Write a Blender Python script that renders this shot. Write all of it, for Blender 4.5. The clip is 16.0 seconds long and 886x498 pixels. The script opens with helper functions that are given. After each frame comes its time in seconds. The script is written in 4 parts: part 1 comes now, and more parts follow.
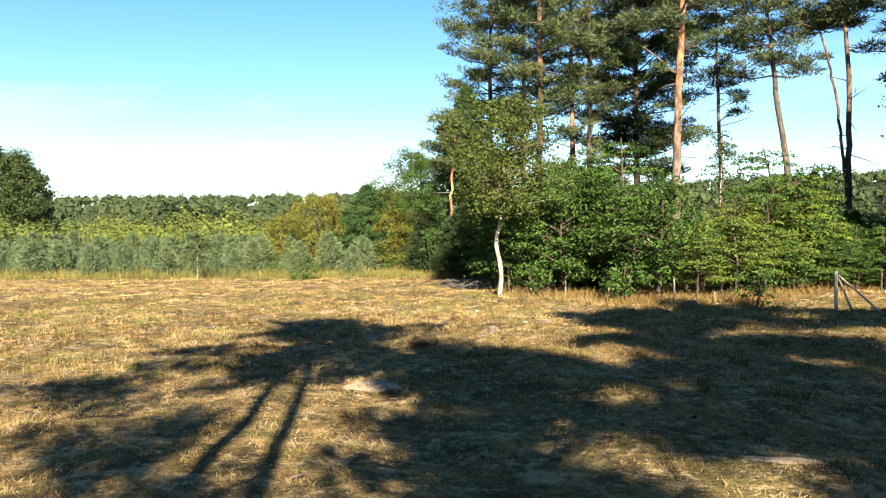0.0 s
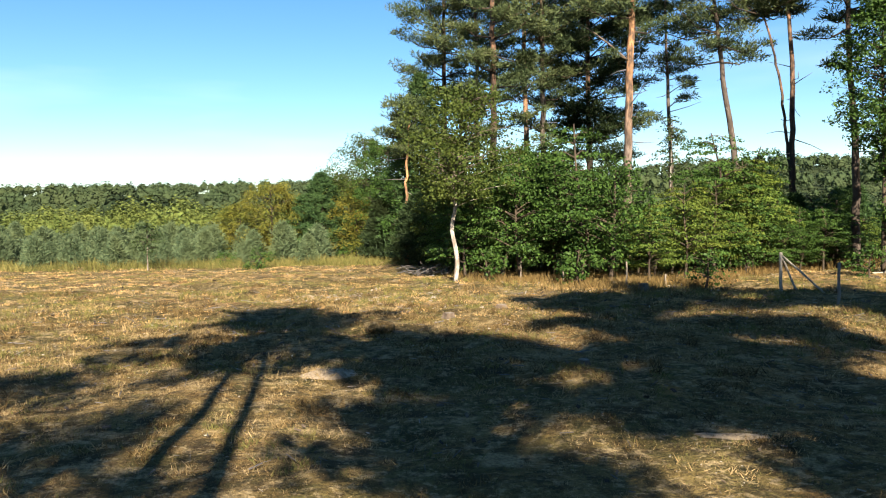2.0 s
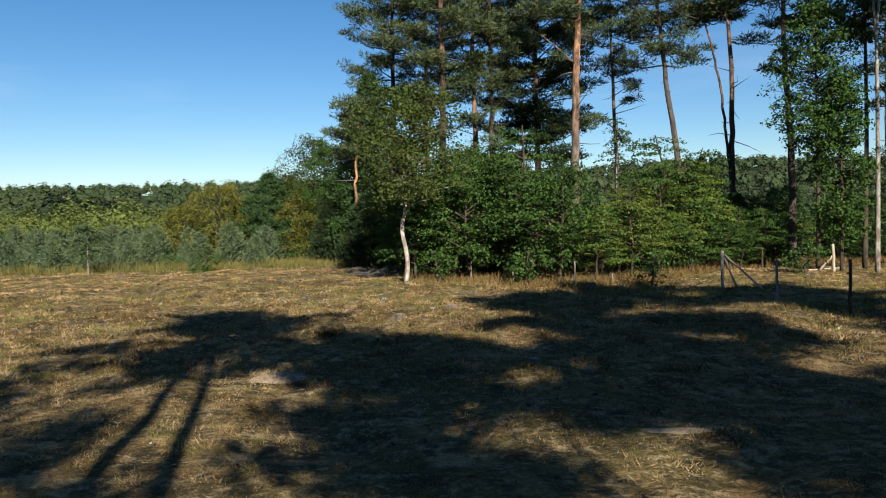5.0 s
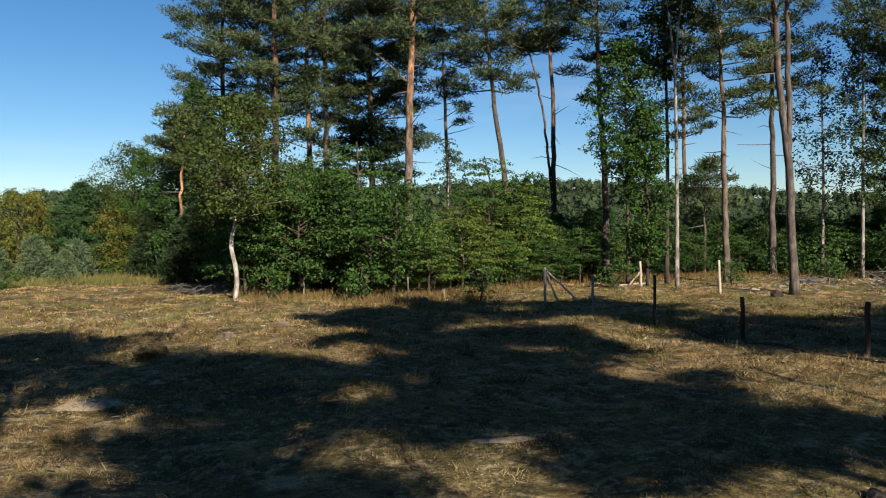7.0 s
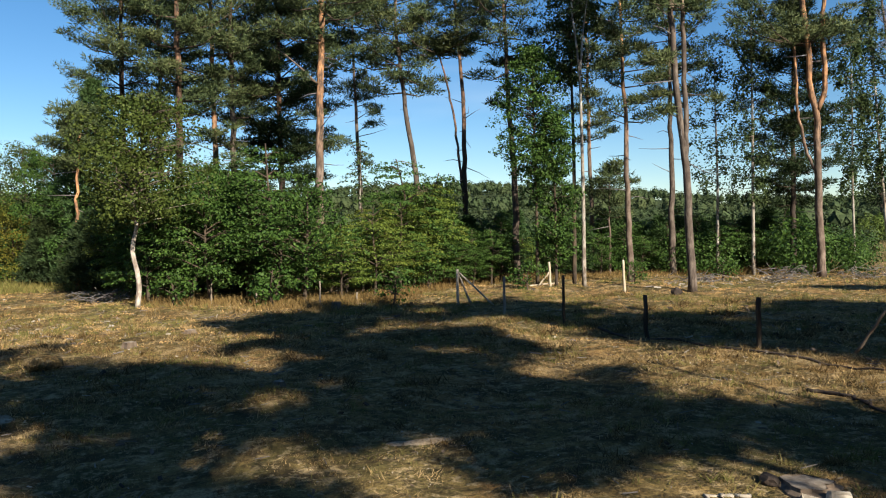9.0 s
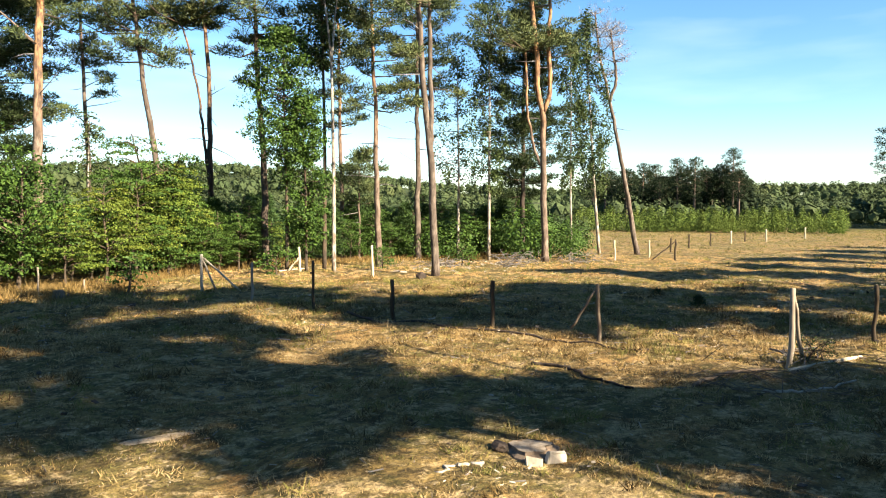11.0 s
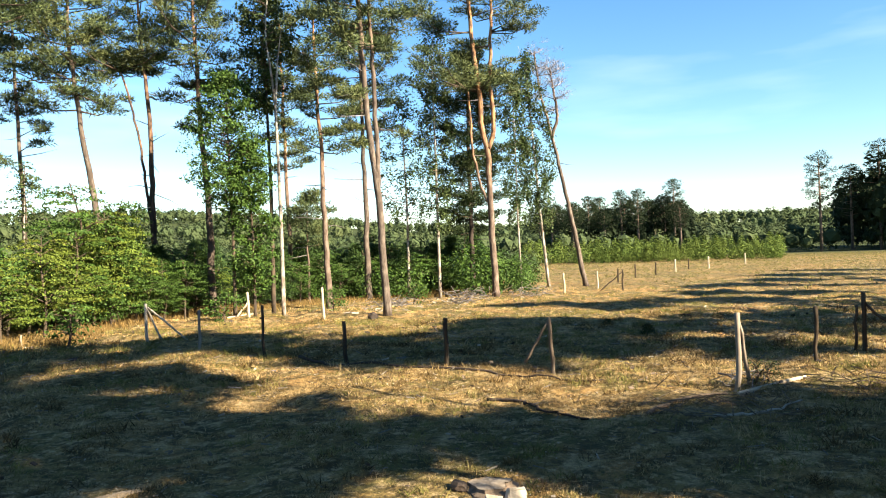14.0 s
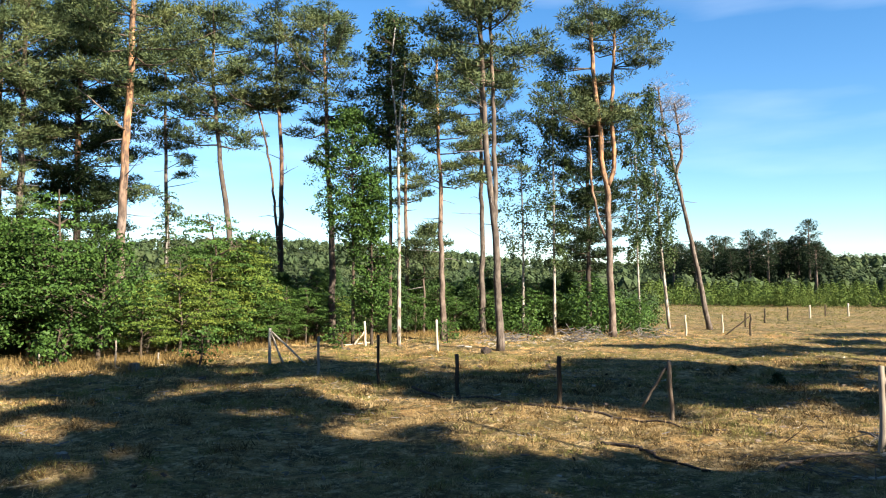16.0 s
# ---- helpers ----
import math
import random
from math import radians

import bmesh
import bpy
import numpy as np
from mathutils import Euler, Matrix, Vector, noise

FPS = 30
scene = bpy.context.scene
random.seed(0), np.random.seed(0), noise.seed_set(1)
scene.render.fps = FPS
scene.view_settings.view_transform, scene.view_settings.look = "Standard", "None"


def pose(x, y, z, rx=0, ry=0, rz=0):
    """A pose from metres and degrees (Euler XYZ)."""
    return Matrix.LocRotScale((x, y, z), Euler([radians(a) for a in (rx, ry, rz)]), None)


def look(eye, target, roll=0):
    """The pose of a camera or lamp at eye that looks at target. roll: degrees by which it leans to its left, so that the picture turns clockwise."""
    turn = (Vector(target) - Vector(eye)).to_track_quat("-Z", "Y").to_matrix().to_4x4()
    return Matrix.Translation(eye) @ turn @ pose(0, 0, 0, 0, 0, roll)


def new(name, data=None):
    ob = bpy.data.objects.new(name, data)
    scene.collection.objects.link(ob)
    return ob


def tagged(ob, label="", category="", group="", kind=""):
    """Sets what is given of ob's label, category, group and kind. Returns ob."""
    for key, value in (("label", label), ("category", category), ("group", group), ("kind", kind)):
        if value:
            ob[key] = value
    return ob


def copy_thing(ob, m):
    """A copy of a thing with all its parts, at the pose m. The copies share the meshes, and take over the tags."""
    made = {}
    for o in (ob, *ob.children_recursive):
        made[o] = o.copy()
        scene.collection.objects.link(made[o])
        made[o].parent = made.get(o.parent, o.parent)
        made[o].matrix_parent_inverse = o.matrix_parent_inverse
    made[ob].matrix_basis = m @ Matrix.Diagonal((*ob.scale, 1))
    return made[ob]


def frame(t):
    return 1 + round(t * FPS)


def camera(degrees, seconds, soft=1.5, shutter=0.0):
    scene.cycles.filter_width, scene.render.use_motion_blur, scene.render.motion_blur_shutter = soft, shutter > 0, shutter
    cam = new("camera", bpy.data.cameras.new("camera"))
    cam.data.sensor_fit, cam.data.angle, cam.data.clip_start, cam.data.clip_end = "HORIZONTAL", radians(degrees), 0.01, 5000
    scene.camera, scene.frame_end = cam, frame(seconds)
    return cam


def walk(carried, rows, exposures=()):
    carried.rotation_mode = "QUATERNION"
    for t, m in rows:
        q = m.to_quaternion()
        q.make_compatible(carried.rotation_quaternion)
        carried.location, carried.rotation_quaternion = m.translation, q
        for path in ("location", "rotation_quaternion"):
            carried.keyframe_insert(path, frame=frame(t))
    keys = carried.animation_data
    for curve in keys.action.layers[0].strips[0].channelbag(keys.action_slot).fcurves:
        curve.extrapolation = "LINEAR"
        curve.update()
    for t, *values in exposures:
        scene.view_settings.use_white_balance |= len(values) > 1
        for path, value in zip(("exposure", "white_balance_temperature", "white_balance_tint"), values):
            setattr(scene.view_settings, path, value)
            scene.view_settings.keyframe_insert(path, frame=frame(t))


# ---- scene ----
cam = camera(62.8, 16.0, soft=1.1)
PATH = [
    (0.0, pose(0, 0, 2.2, 88.54, 0.28, -0.00)),
    (0.5, pose(0, 0, 2.2, 87.96, 0.95, -0.39)),
    (1.0, pose(0, 0, 2.2, 87.76, 0.22, -1.97)),
    (1.5, pose(0, 0, 2.2, 87.35, 0.78, -2.13)),
    (2.0, pose(0, 0, 2.2, 87.44, 0.92, -3.51)),
    (2.5, pose(0, 0, 2.2, 87.56, 0.86, -4.60)),
    (3.0, pose(0, 0, 2.2, 87.21, 1.19, -4.66)),
    (3.2, pose(0, 0, 2.2, 87.27, 1.52, -4.59)),
    (5.3, pose(0, 0, 2.2, 87.43, 1.01, -9.03)),
    (5.5, pose(0, 0, 2.2, 87.27, 0.92, -10.42)),
    (6.0, pose(0, 0, 2.2, 87.94, 0.52, -14.04)),
    (6.5, pose(0, 0, 2.2, 87.74, 0.68, -18.10)),
    (7.0, pose(0, 0, 2.2, 88.53, 0.42, -20.48)),
    (7.5, pose(0, 0, 2.2, 88.43, 0.66, -21.96)),
    (8.0, pose(0, 0, 2.2, 88.42, 0.72, -24.00)),
    (8.2, pose(0, 0, 2.2, 88.40, 0.84, -24.86)),
    (10.3, pose(0, 0, 2.2, 88.90, 0.48, -36.49)),
    (10.5, pose(0, 0, 2.2, 88.49, 0.36, -39.37)),
    (11.0, pose(0, 0, 2.2, 87.38, -0.27, -46.89)),
    (11.5, pose(0, 0, 2.2, 87.36, 0.29, -52.60)),
    (12.0, pose(0, 0, 2.2, 87.95, -0.06, -53.16)),
    (12.5, pose(0, 0, 2.2, 87.97, -0.04, -52.06)),
    (13.0, pose(0, 0, 2.2, 90.40, 0.80, -51.65)),
    (13.5, pose(0, 0, 2.2, 90.07, 1.30, -51.08)),
    (14.0, pose(0, 0, 2.2, 90.35, 1.87, -50.84)),
    (14.5, pose(0, 0, 2.2, 91.03, 1.38, -50.49)),
    (15.0, pose(0, 0, 2.2, 90.92, 1.73, -48.17)),
    (15.5, pose(0, 0, 2.2, 93.27, 0.88, -43.64)),
    (16.0, pose(0, 0, 2.2, 93.22, -0.13, -41.80)),
]
EXPOSURES = [(0, 2.28, 6900, 10), (1.5, 2.2, 6900, 10), (2.0, 1.87, 6640, 10), (2.5, 1.6, 6520, 10), (3.0, 1.38, 6380, 10), (5.5, 1.02, 6050, 10), (8.0, 1.0, 6150, 10),
             (10.5, 2.27, 7000, 10), (11, 2.42, 7200, 10), (15.0, 2.5, 7200, 10), (15.5, 2.38, 6650, 10), (16.0, 2.18, 6400, 10)]
walk(cam, PATH, EXPOSURES)

# ---------------------------------------------------------------- light
SUN_EL, SUN_AZ = 30.0, 174.6          # degrees; azimuth clockwise from +y
sun_dir = Vector((math.sin(radians(SUN_AZ)) * math.cos(radians(SUN_EL)),
                  math.cos(radians(SUN_AZ)) * math.cos(radians(SUN_EL)), math.sin(radians(SUN_EL))))
world = bpy.data.worlds.new("world")
scene.world = world
world.use_nodes = True
wn, wl = world.node_tree.nodes, world.node_tree.links
sky = wn.new("ShaderNodeTexSky")
sky.sky_type = "NISHITA"
sky.sun_disc = False
sky.sun_elevation, sky.sun_rotation = radians(SUN_EL), radians(SUN_AZ)
sky.air_density, sky.dust_density, sky.ozone_density = 1.0, 0.0, 3.0
back = wn["Background"]
back.inputs[1].default_value = 0.05
# thin high cirrus over the sky
w_co = wn.new("ShaderNodeTexCoord")
w_map = wn.new("ShaderNodeMapping")
w_map.inputs["Scale"].default_value = (1.2, 1.2, 7.0)
w_noise = wn.new("ShaderNodeTexNoise")
w_noise.inputs["Scale"].default_value = 2.2
w_noise.inputs["Detail"].default_value = 5
w_noise.inputs["Roughness"].default_value = 0.45
w_ramp = wn.new("ShaderNodeMapRange")
w_ramp.inputs["From Min"].default_value, w_ramp.inputs["From Max"].default_value = 0.52, 0.8
w_ramp.inputs["To Min"].default_value, w_ramp.inputs["To Max"].default_value = 0.0, 0.16
w_mix = wn.new("ShaderNodeMix")
w_mix.data_type = "RGBA"
w_mix.inputs["B"].default_value = (9.0, 9.4, 9.8, 1)
wl.new(w_co.outputs["Generated"], w_map.inputs[0])
wl.new(w_map.outputs[0], w_noise.inputs["Vector"])
wl.new(w_noise.outputs[0], w_ramp.inputs[0])
wl.new(w_ramp.outputs[0], w_mix.inputs[0])
w_sat = wn.new("ShaderNodeHueSaturation")
w_sat.inputs["Saturation"].default_value = 1.25
wl.new(sky.outputs[0], w_sat.inputs["Color"])
wl.new(w_sat.outputs[0], w_mix.inputs["A"])
wl.new(w_mix.outputs["Result"], back.inputs[0])
sun_data = bpy.data.lights.new("sun", "SUN")
sun_data.energy, sun_data.angle, sun_data.color = 5.0, radians(0.53), (1.0, 0.9, 0.74)
sun = new("sun", sun_data)
sun.matrix_world = look(sun_dir * 50, (0, 0, 0))


# ---------------------------------------------------------------- materials
class Nodes:
    """A node material under construction."""

    def __init__(self, name):
        self.mat = bpy.data.materials.new(name)
        self.mat.use_nodes = True
        self.n, self.l = self.mat.node_tree.nodes, self.mat.node_tree.links
        self.b = self.n["Principled BSDF"]
        self.out = self.n["Material Output"]
        self.co = self.n.new("ShaderNodeTexCoord")
        self.geo = self.n.new("ShaderNodeNewGeometry")

    def noise(self, scale, detail=4, rough=0.55, src=None, stretch=(1, 1, 1)):
        m = self.n.new("ShaderNodeMapping")
        m.inputs["Scale"].default_value = stretch
        self.l.new(src or self.co.outputs["Object"], m.inputs[0])
        t = self.n.new("ShaderNodeTexNoise")
        t.inputs["Scale"].default_value = scale
        t.inputs["Detail"].default_value = detail
        t.inputs["Roughness"].default_value = rough
        self.l.new(m.outputs[0], t.inputs["Vector"])
        return t.outputs[0]

    def span(self, v, a, b, c=0.0, d=1.0):
        r = self.n.new("ShaderNodeMapRange")
        for i, x in enumerate((a, b, c, d)):
            r.inputs[1 + i].default_value = x
        self.l.new(v, r.inputs[0])
        return r.outputs[0]

    def mix(self, f, a, b):
        m = self.n.new("ShaderNodeMix")
        m.data_type = "RGBA"
        for key, v in (("Factor", f), ("A", a), ("B", b)):
            sock = m.inputs[0] if key == "Factor" else m.inputs[key]
            if isinstance(v, tuple):
                sock.default_value = (*v, 1)
            elif isinstance(v, (int, float)):
                sock.default_value = v
            else:
                self.l.new(v, sock)
        return m.outputs["Result"]

    def bump(self, v, strength, dist=0.02):
        b = self.n.new("ShaderNodeBump")
        b.inputs["Strength"].default_value, b.inputs["Distance"].default_value = strength, dist
        self.l.new(v, b.inputs["Height"])
        self.l.new(b.outputs[0], self.b.inputs["Normal"])

    def done(self, colour, rough=0.85, spec=0.25, through_light=None):
        self.l.new(colour, self.b.inputs["Base Color"])
        self.b.inputs["Roughness"].default_value = rough
        self.b.inputs["Specular IOR Level"].default_value = spec
        if through_light:
            tr, mx = self.n.new("ShaderNodeBsdfTranslucent"), self.n.new("ShaderNodeMixShader")
            mx.inputs[0].default_value = through_light
            self.l.new(colour, tr.inputs[0])
            self.l.new(self.b.outputs[0], mx.inputs[1])
            self.l.new(tr.outputs[0], mx.inputs[2])
            self.l.new(mx.outputs[0], self.out.inputs[0])
        return self.mat


def foliage(name, dark, light, other, gloss=0.5, through_light=0.25, far=1.0):
    """Leaves or needles: each blade its own shade, with patches of a second hue."""
    m = Nodes(name)
    rnd = m.geo.outputs["Random Per Island"]
    c = m.mix(rnd, dark, light)
    patch = m.noise(0.55 / far, 3, 0.5, m.geo.outputs["Position"])
    c = m.mix(m.span(patch, 0.45, 0.7, 0, 0.75), c, other)
    return m.done(c, gloss, 0.1, through_light)


def bark(name, low, high, z0, z1, streak):
    """Rough bark that changes from low to high up the stem."""
    m = Nodes(name)
    sep = m.n.new("ShaderNodeSeparateXYZ")
    m.l.new(m.co.outputs["Object"], sep.inputs[0])
    n1 = m.noise(7, 5, 0.65, stretch=(1, 1, 0.3))
    n2 = m.noise(1.6, 3, 0.5)
    add = m.n.new("ShaderNodeMath")
    add.operation = "MULTIPLY_ADD"
    m.l.new(n2, add.inputs[0])
    add.inputs[1].default_value = 3.0
    m.l.new(sep.outputs[2], add.inputs[2])
    c = m.mix(m.span(add.outputs[0], z0 + 1.5, z1 + 1.5), low, high)
    c = m.mix(m.span(n1, 0.40, 0.60, 0.95, 0.0), c, streak)
    # broad dark patches: uneven bark, plus the dapple of neighbouring crowns' shade put in
    c = m.mix(m.span(n2, 0.44, 0.60, 0, 0.6), c, streak)
    m.bump(n1, 0.9, 0.03)
    return m.done(c, 0.9, 0.15)


def wood(name, a, b, scale=14):
    m = Nodes(name)
    n1 = m.noise(scale, 5, 0.6, stretch=(1, 1, 0.12))
    n2 = m.noise(2.5, 3, 0.5)
    c = m.mix(m.span(n1, 0.35, 0.65), a, b)
    c = m.mix(m.span(n2, 0.5, 0.75, 0, 0.5), c, tuple(v * 0.45 for v in a))
    m.bump(n1, 0.6, 0.01)
    return m.done(c, 0.9, 0.1)


def soil():
    """Dry clear-felled heath: straw, moss, bare sand and litter."""
    m = Nodes("dry_grass_ground")
    p = m.geo.outputs["Position"]
    big, mid = m.noise(0.16, 4, 0.6, p), m.noise(0.75, 5, 0.65, p)
    fine, tiny = m.noise(5.5, 6, 0.7, p), m.noise(26, 4, 0.7, p)
    c = m.mix(m.span(mid, 0.38, 0.62), (0.165, 0.104, 0.040), (0.40, 0.255, 0.100))
    c = m.mix(m.span(big, 0.42, 0.58, 0, 0.8), c, (0.108, 0.104, 0.034))
    c = m.mix(m.span(m.noise(0.33, 4, 0.6, p, (1.0, 1.3, 1)), 0.52, 0.66, 0, 0.7), c, (0.34, 0.175, 0.064))
    c = m.mix(m.span(m.noise(0.95, 5, 0.65, p, (0.7, 1.3, 1)), 0.51, 0.6, 0, 0.7), c, (0.088, 0.088, 0.028))
    clod = m.noise(1.9, 5, 0.65, p)
    c = m.mix(m.span(clod, 0.5, 0.6, 0, 0.85), c, (0.054, 0.041, 0.019))
    c = m.mix(m.span(m.noise(1.35, 5, 0.65, p, (0.8, 1.3, 1)), 0.54, 0.62, 0, 0.8), c, (0.40, 0.295, 0.15))
    c = m.mix(m.span(fine, 0.5, 0.62, 0, 0.75), c, (0.058, 0.038, 0.018))
    c = m.mix(m.span(m.noise(2.8, 5, 0.7, p), 0.56, 0.65, 0, 0.85), c, (0.42, 0.31, 0.165))
    c = m.mix(m.span(tiny, 0.42, 0.64, 0.0, 0.6), c, (0.062, 0.045, 0.021))
    c = m.mix(m.span(m.noise(3.6, 4, 0.7, p, (1, 0.8, 1)), 0.53, 0.63, 0, 0.8), c, (0.046, 0.041, 0.016))
    c = m.mix(m.span(m.noise(8.5, 3, 0.7, p), 0.56, 0.66, 0, 0.7), c, (0.38, 0.29, 0.16))
    away = m.n.new("ShaderNodeVectorMath")
    away.operation = "LENGTH"
    m.l.new(p, away.inputs[0])
    c = m.mix(m.span(away.outputs["Value"], 120, 175), c, (0.034, 0.046, 0.018))
    h = m.n.new("ShaderNodeMath")
    h.operation = "MULTIPLY_ADD"
    m.l.new(fine, h.inputs[0])
    h.inputs[1].default_value = 2.0
    m.l.new(tiny, h.inputs[2])
    h2 = m.n.new("ShaderNodeMath")
    h2.operation = "MULTIPLY_ADD"
    m.l.new(m.noise(2.3, 3, 0.6, p), h2.inputs[0])
    h2.inputs[1].default_value = 5.0
    m.l.new(h.outputs[0], h2.inputs[2])
    m.bump(h2.outputs[0], 1.0, 0.06)
    return m.done(c, 0.95, 0.1)


M_SOIL = soil()
M_BARK = bark("pine_bark", (0.190, 0.145, 0.115), (0.44, 0.225, 0.105), 5.0, 8.5, (0.065, 0.046, 0.035))
M_BARK_ORANGE = bark("orange_pine_bark", (0.40, 0.19, 0.088), (0.46, 0.235, 0.11), 1.0, 3.0, (0.10, 0.062, 0.04))
M_BARK_GREY = bark("grey_pine_bark", (0.149, 0.120, 0.097), (0.222, 0.149, 0.100), 8.0, 12.0, (0.050, 0.038, 0.031))
M_BARK_DARK = bark("dark_pine_bark", (0.060, 0.043, 0.034), (0.240, 0.132, 0.078), 4.5, 9.5, (0.030, 0.024, 0.020))
M_BARK_BROWN = bark("brown_pine_bark", (0.105, 0.080, 0.063), (0.26, 0.150, 0.090), 4.5, 9.5, (0.045, 0.035, 0.028))
M_BIRCH = bark("birch_bark", (0.362, 0.325, 0.274), (0.387, 0.362, 0.312), 0.5, 2.0, (0.100, 0.075, 0.056))
M_BIRCH_LOW = bark("birch_foot_bark", (0.50, 0.45, 0.38), (0.13, 0.10, 0.075), 2.6, 3.8, (0.15, 0.115, 0.09))
M_TWIG = bark("twig_bark", (0.085, 0.062, 0.042), (0.10, 0.072, 0.048), 0.5, 2.0, (0.035, 0.028, 0.022))
M_DEAD = bark("dead_twigs", (0.15, 0.135, 0.125), (0.27, 0.25, 0.26), 5.0, 9.0, (0.11, 0.098, 0.095))
M_NEEDLE = foliage("pine_needles", (0.018, 0.032, 0.015), (0.096, 0.124, 0.050), (0.098, 0.106, 0.038), 0.6, 0.1)
M_NEEDLE_DARK = foliage("dark_needles", (0.011, 0.022, 0.009), (0.035, 0.053, 0.020), (0.027, 0.036, 0.012), 0.6, 0.1)
M_NEEDLE_BLUE = foliage("young_pine_needles", (0.038, 0.064, 0.032), (0.130, 0.168, 0.084), (0.104, 0.128, 0.054), 0.65, 0.12)
M_SPRUCE = foliage("spruce_needles", (0.017, 0.042, 0.015), (0.060, 0.105, 0.034), (0.045, 0.078, 0.024), 0.6, 0.12)
M_LEAF = foliage("beech_leaves", (0.015, 0.038, 0.009), (0.068, 0.120, 0.023), (0.036, 0.074, 0.015), 0.55, 0.15)
M_LEAF_YELLOW = foliage("yellowing_leaves", (0.034, 0.062, 0.011), (0.108, 0.146, 0.024), (0.118, 0.128, 0.022), 0.6, 0.15)
M_LEAF_GOLD = foliage("golden_leaves", (0.052, 0.064, 0.012), (0.140, 0.142, 0.024), (0.150, 0.122, 0.020), 0.6, 0.15)
M_LEAF_BIRCH = foliage("birch_leaves", (0.017, 0.033, 0.012), (0.060, 0.086, 0.028), (0.048, 0.062, 0.020), 0.6, 0.15)
M_LEAF_OLIVE = foliage("olive_leaves", (0.020, 0.037, 0.008), (0.074, 0.098, 0.020), (0.062, 0.078, 0.016), 0.6, 0.15)
M_PLANT = foliage("plantation_leaves", (0.036, 0.066, 0.014), (0.104, 0.142, 0.030), (0.092, 0.116, 0.025), 0.8, 0.15, 6)
M_SCRUB = foliage("scrub_leaves", (0.055, 0.080, 0.020), (0.120, 0.150, 0.036), (0.140, 0.145, 0.034), 0.8, 0.15, 6)
# M_FAR and M_HAZE: distance haze put in as a duller, bluer green
M_FAR = foliage("far_wood_leaves", (0.029, 0.045, 0.020), (0.048, 0.068, 0.029), (0.058, 0.070, 0.028), 0.85, 0.05, 25)
M_HAZE = foliage("hazy_scrub", (0.028, 0.046, 0.020), (0.054, 0.076, 0.033), (0.046, 0.066, 0.026), 0.85, 0.05, 8)
M_FAR_DARK = foliage("far_pine_needles", (0.009, 0.017, 0.009), (0.023, 0.035, 0.015), (0.017, 0.026, 0.011), 0.85, 0.05, 25)
M_STRAW = foliage("straw", (0.150, 0.106, 0.048), (0.46, 0.330, 0.165), (0.19, 0.128, 0.052), 0.7, 0.15, 0.22)
M_GRASS = foliage("green_grass", (0.060, 0.064, 0.016), (0.180, 0.168, 0.050), (0.24, 0.185, 0.066), 0.7, 0.2, 0.3)
M_STRAW_PALE = foliage("bleached_straw", (0.29, 0.180, 0.076), (0.64, 0.430, 0.19), (0.48, 0.255, 0.092), 0.7, 0.15, 0.5)
M_MAT = foliage("dead_grass_mat", (0.048, 0.030, 0.012), (0.191, 0.127, 0.050), (0.032, 0.021, 0.009), 0.8, 0.1, 0.25)
M_BRACKEN = foliage("russet_grass", (0.090, 0.061, 0.023), (0.244, 0.162, 0.060), (0.159, 0.103, 0.038), 0.6, 0.2)


def sand():
    m = Nodes("bare_sand")
    p = m.geo.outputs["Position"]
    c = m.mix(m.span(m.noise(5, 5, 0.65, p), 0.35, 0.65), (0.19, 0.145, 0.095), (0.33, 0.26, 0.18))
    c = m.mix(m.span(m.noise(22, 4, 0.7, p), 0.5, 0.66, 0, 0.8), c, (0.10, 0.075, 0.045))
    m.bump(m.noise(9, 5, 0.7, p), 0.9, 0.04)
    return m.done(c, 0.95, 0.1)


M_SAND = sand()
# weathered post wood, its colour darkened to stand in for tree shade
M_POST_SHADED = wood("weathered_post_shaded", (0.034, 0.025, 0.017), (0.063, 0.048, 0.034))
# the same weathered wood at the tone of posts in sun
M_POST_GREY = wood("silvered_post_sunlit", (0.150, 0.122, 0.095), (0.250, 0.210, 0.165))
M_PALE = wood("pale_split_wood", (0.309, 0.253, 0.176), (0.436, 0.372, 0.281))
M_CHIP = wood("bleached_chip", (0.237, 0.200, 0.156), (0.362, 0.325, 0.268))
M_CUT = wood("weathered_cut_wood", (0.13, 0.105, 0.080), (0.25, 0.21, 0.165))
M_STUMP_BARK = wood("stump_bark", (0.090, 0.066, 0.048), (0.156, 0.120, 0.090))


# ---------------------------------------------------------------- mesh helpers
def faces_mesh(name, polys, mat):
    """A mesh from an array (faces, corners, 3) in which every face is an island."""
    polys = np.asarray(polys, dtype=np.float32)
    n, k = polys.shape[:2]
    me = bpy.data.meshes.new(name)
    me.vertices.add(n * k)
    me.vertices.foreach_set("co", polys.reshape(-1))
    me.loops.add(n * k)
    me.loops.foreach_set("vertex_index", np.arange(n * k, dtype=np.int32))
    me.polygons.add(n)
    me.polygons.foreach_set("loop_start", np.arange(0, n * k, k, dtype=np.int32))
    me.update(calc_edges=True)
    me.materials.append(mat)
    return me


def tubes_mesh(name, tubes, mat, sides=7):
    """Tapered round stems: each tube is a list of (point, radius)."""
    verts, faces = [], []
    for path in tubes:
        first = len(verts)
        for i, (p, r) in enumerate(path):
            a = Vector(path[max(i - 1, 0)][0])
            b = Vector(path[min(i + 1, len(path) - 1)][0])
            d = (b - a).normalized()
            u = d.cross(Vector((0.31, 0.95, 0.05))).normalized()
            v = d.cross(u)
            for k in range(sides):
                t = 2 * math.pi * k / sides
                verts.append(Vector(p) + (u * math.cos(t) + v * math.sin(t)) * r)
        for i in range(len(path) - 1):
            for k in range(sides):
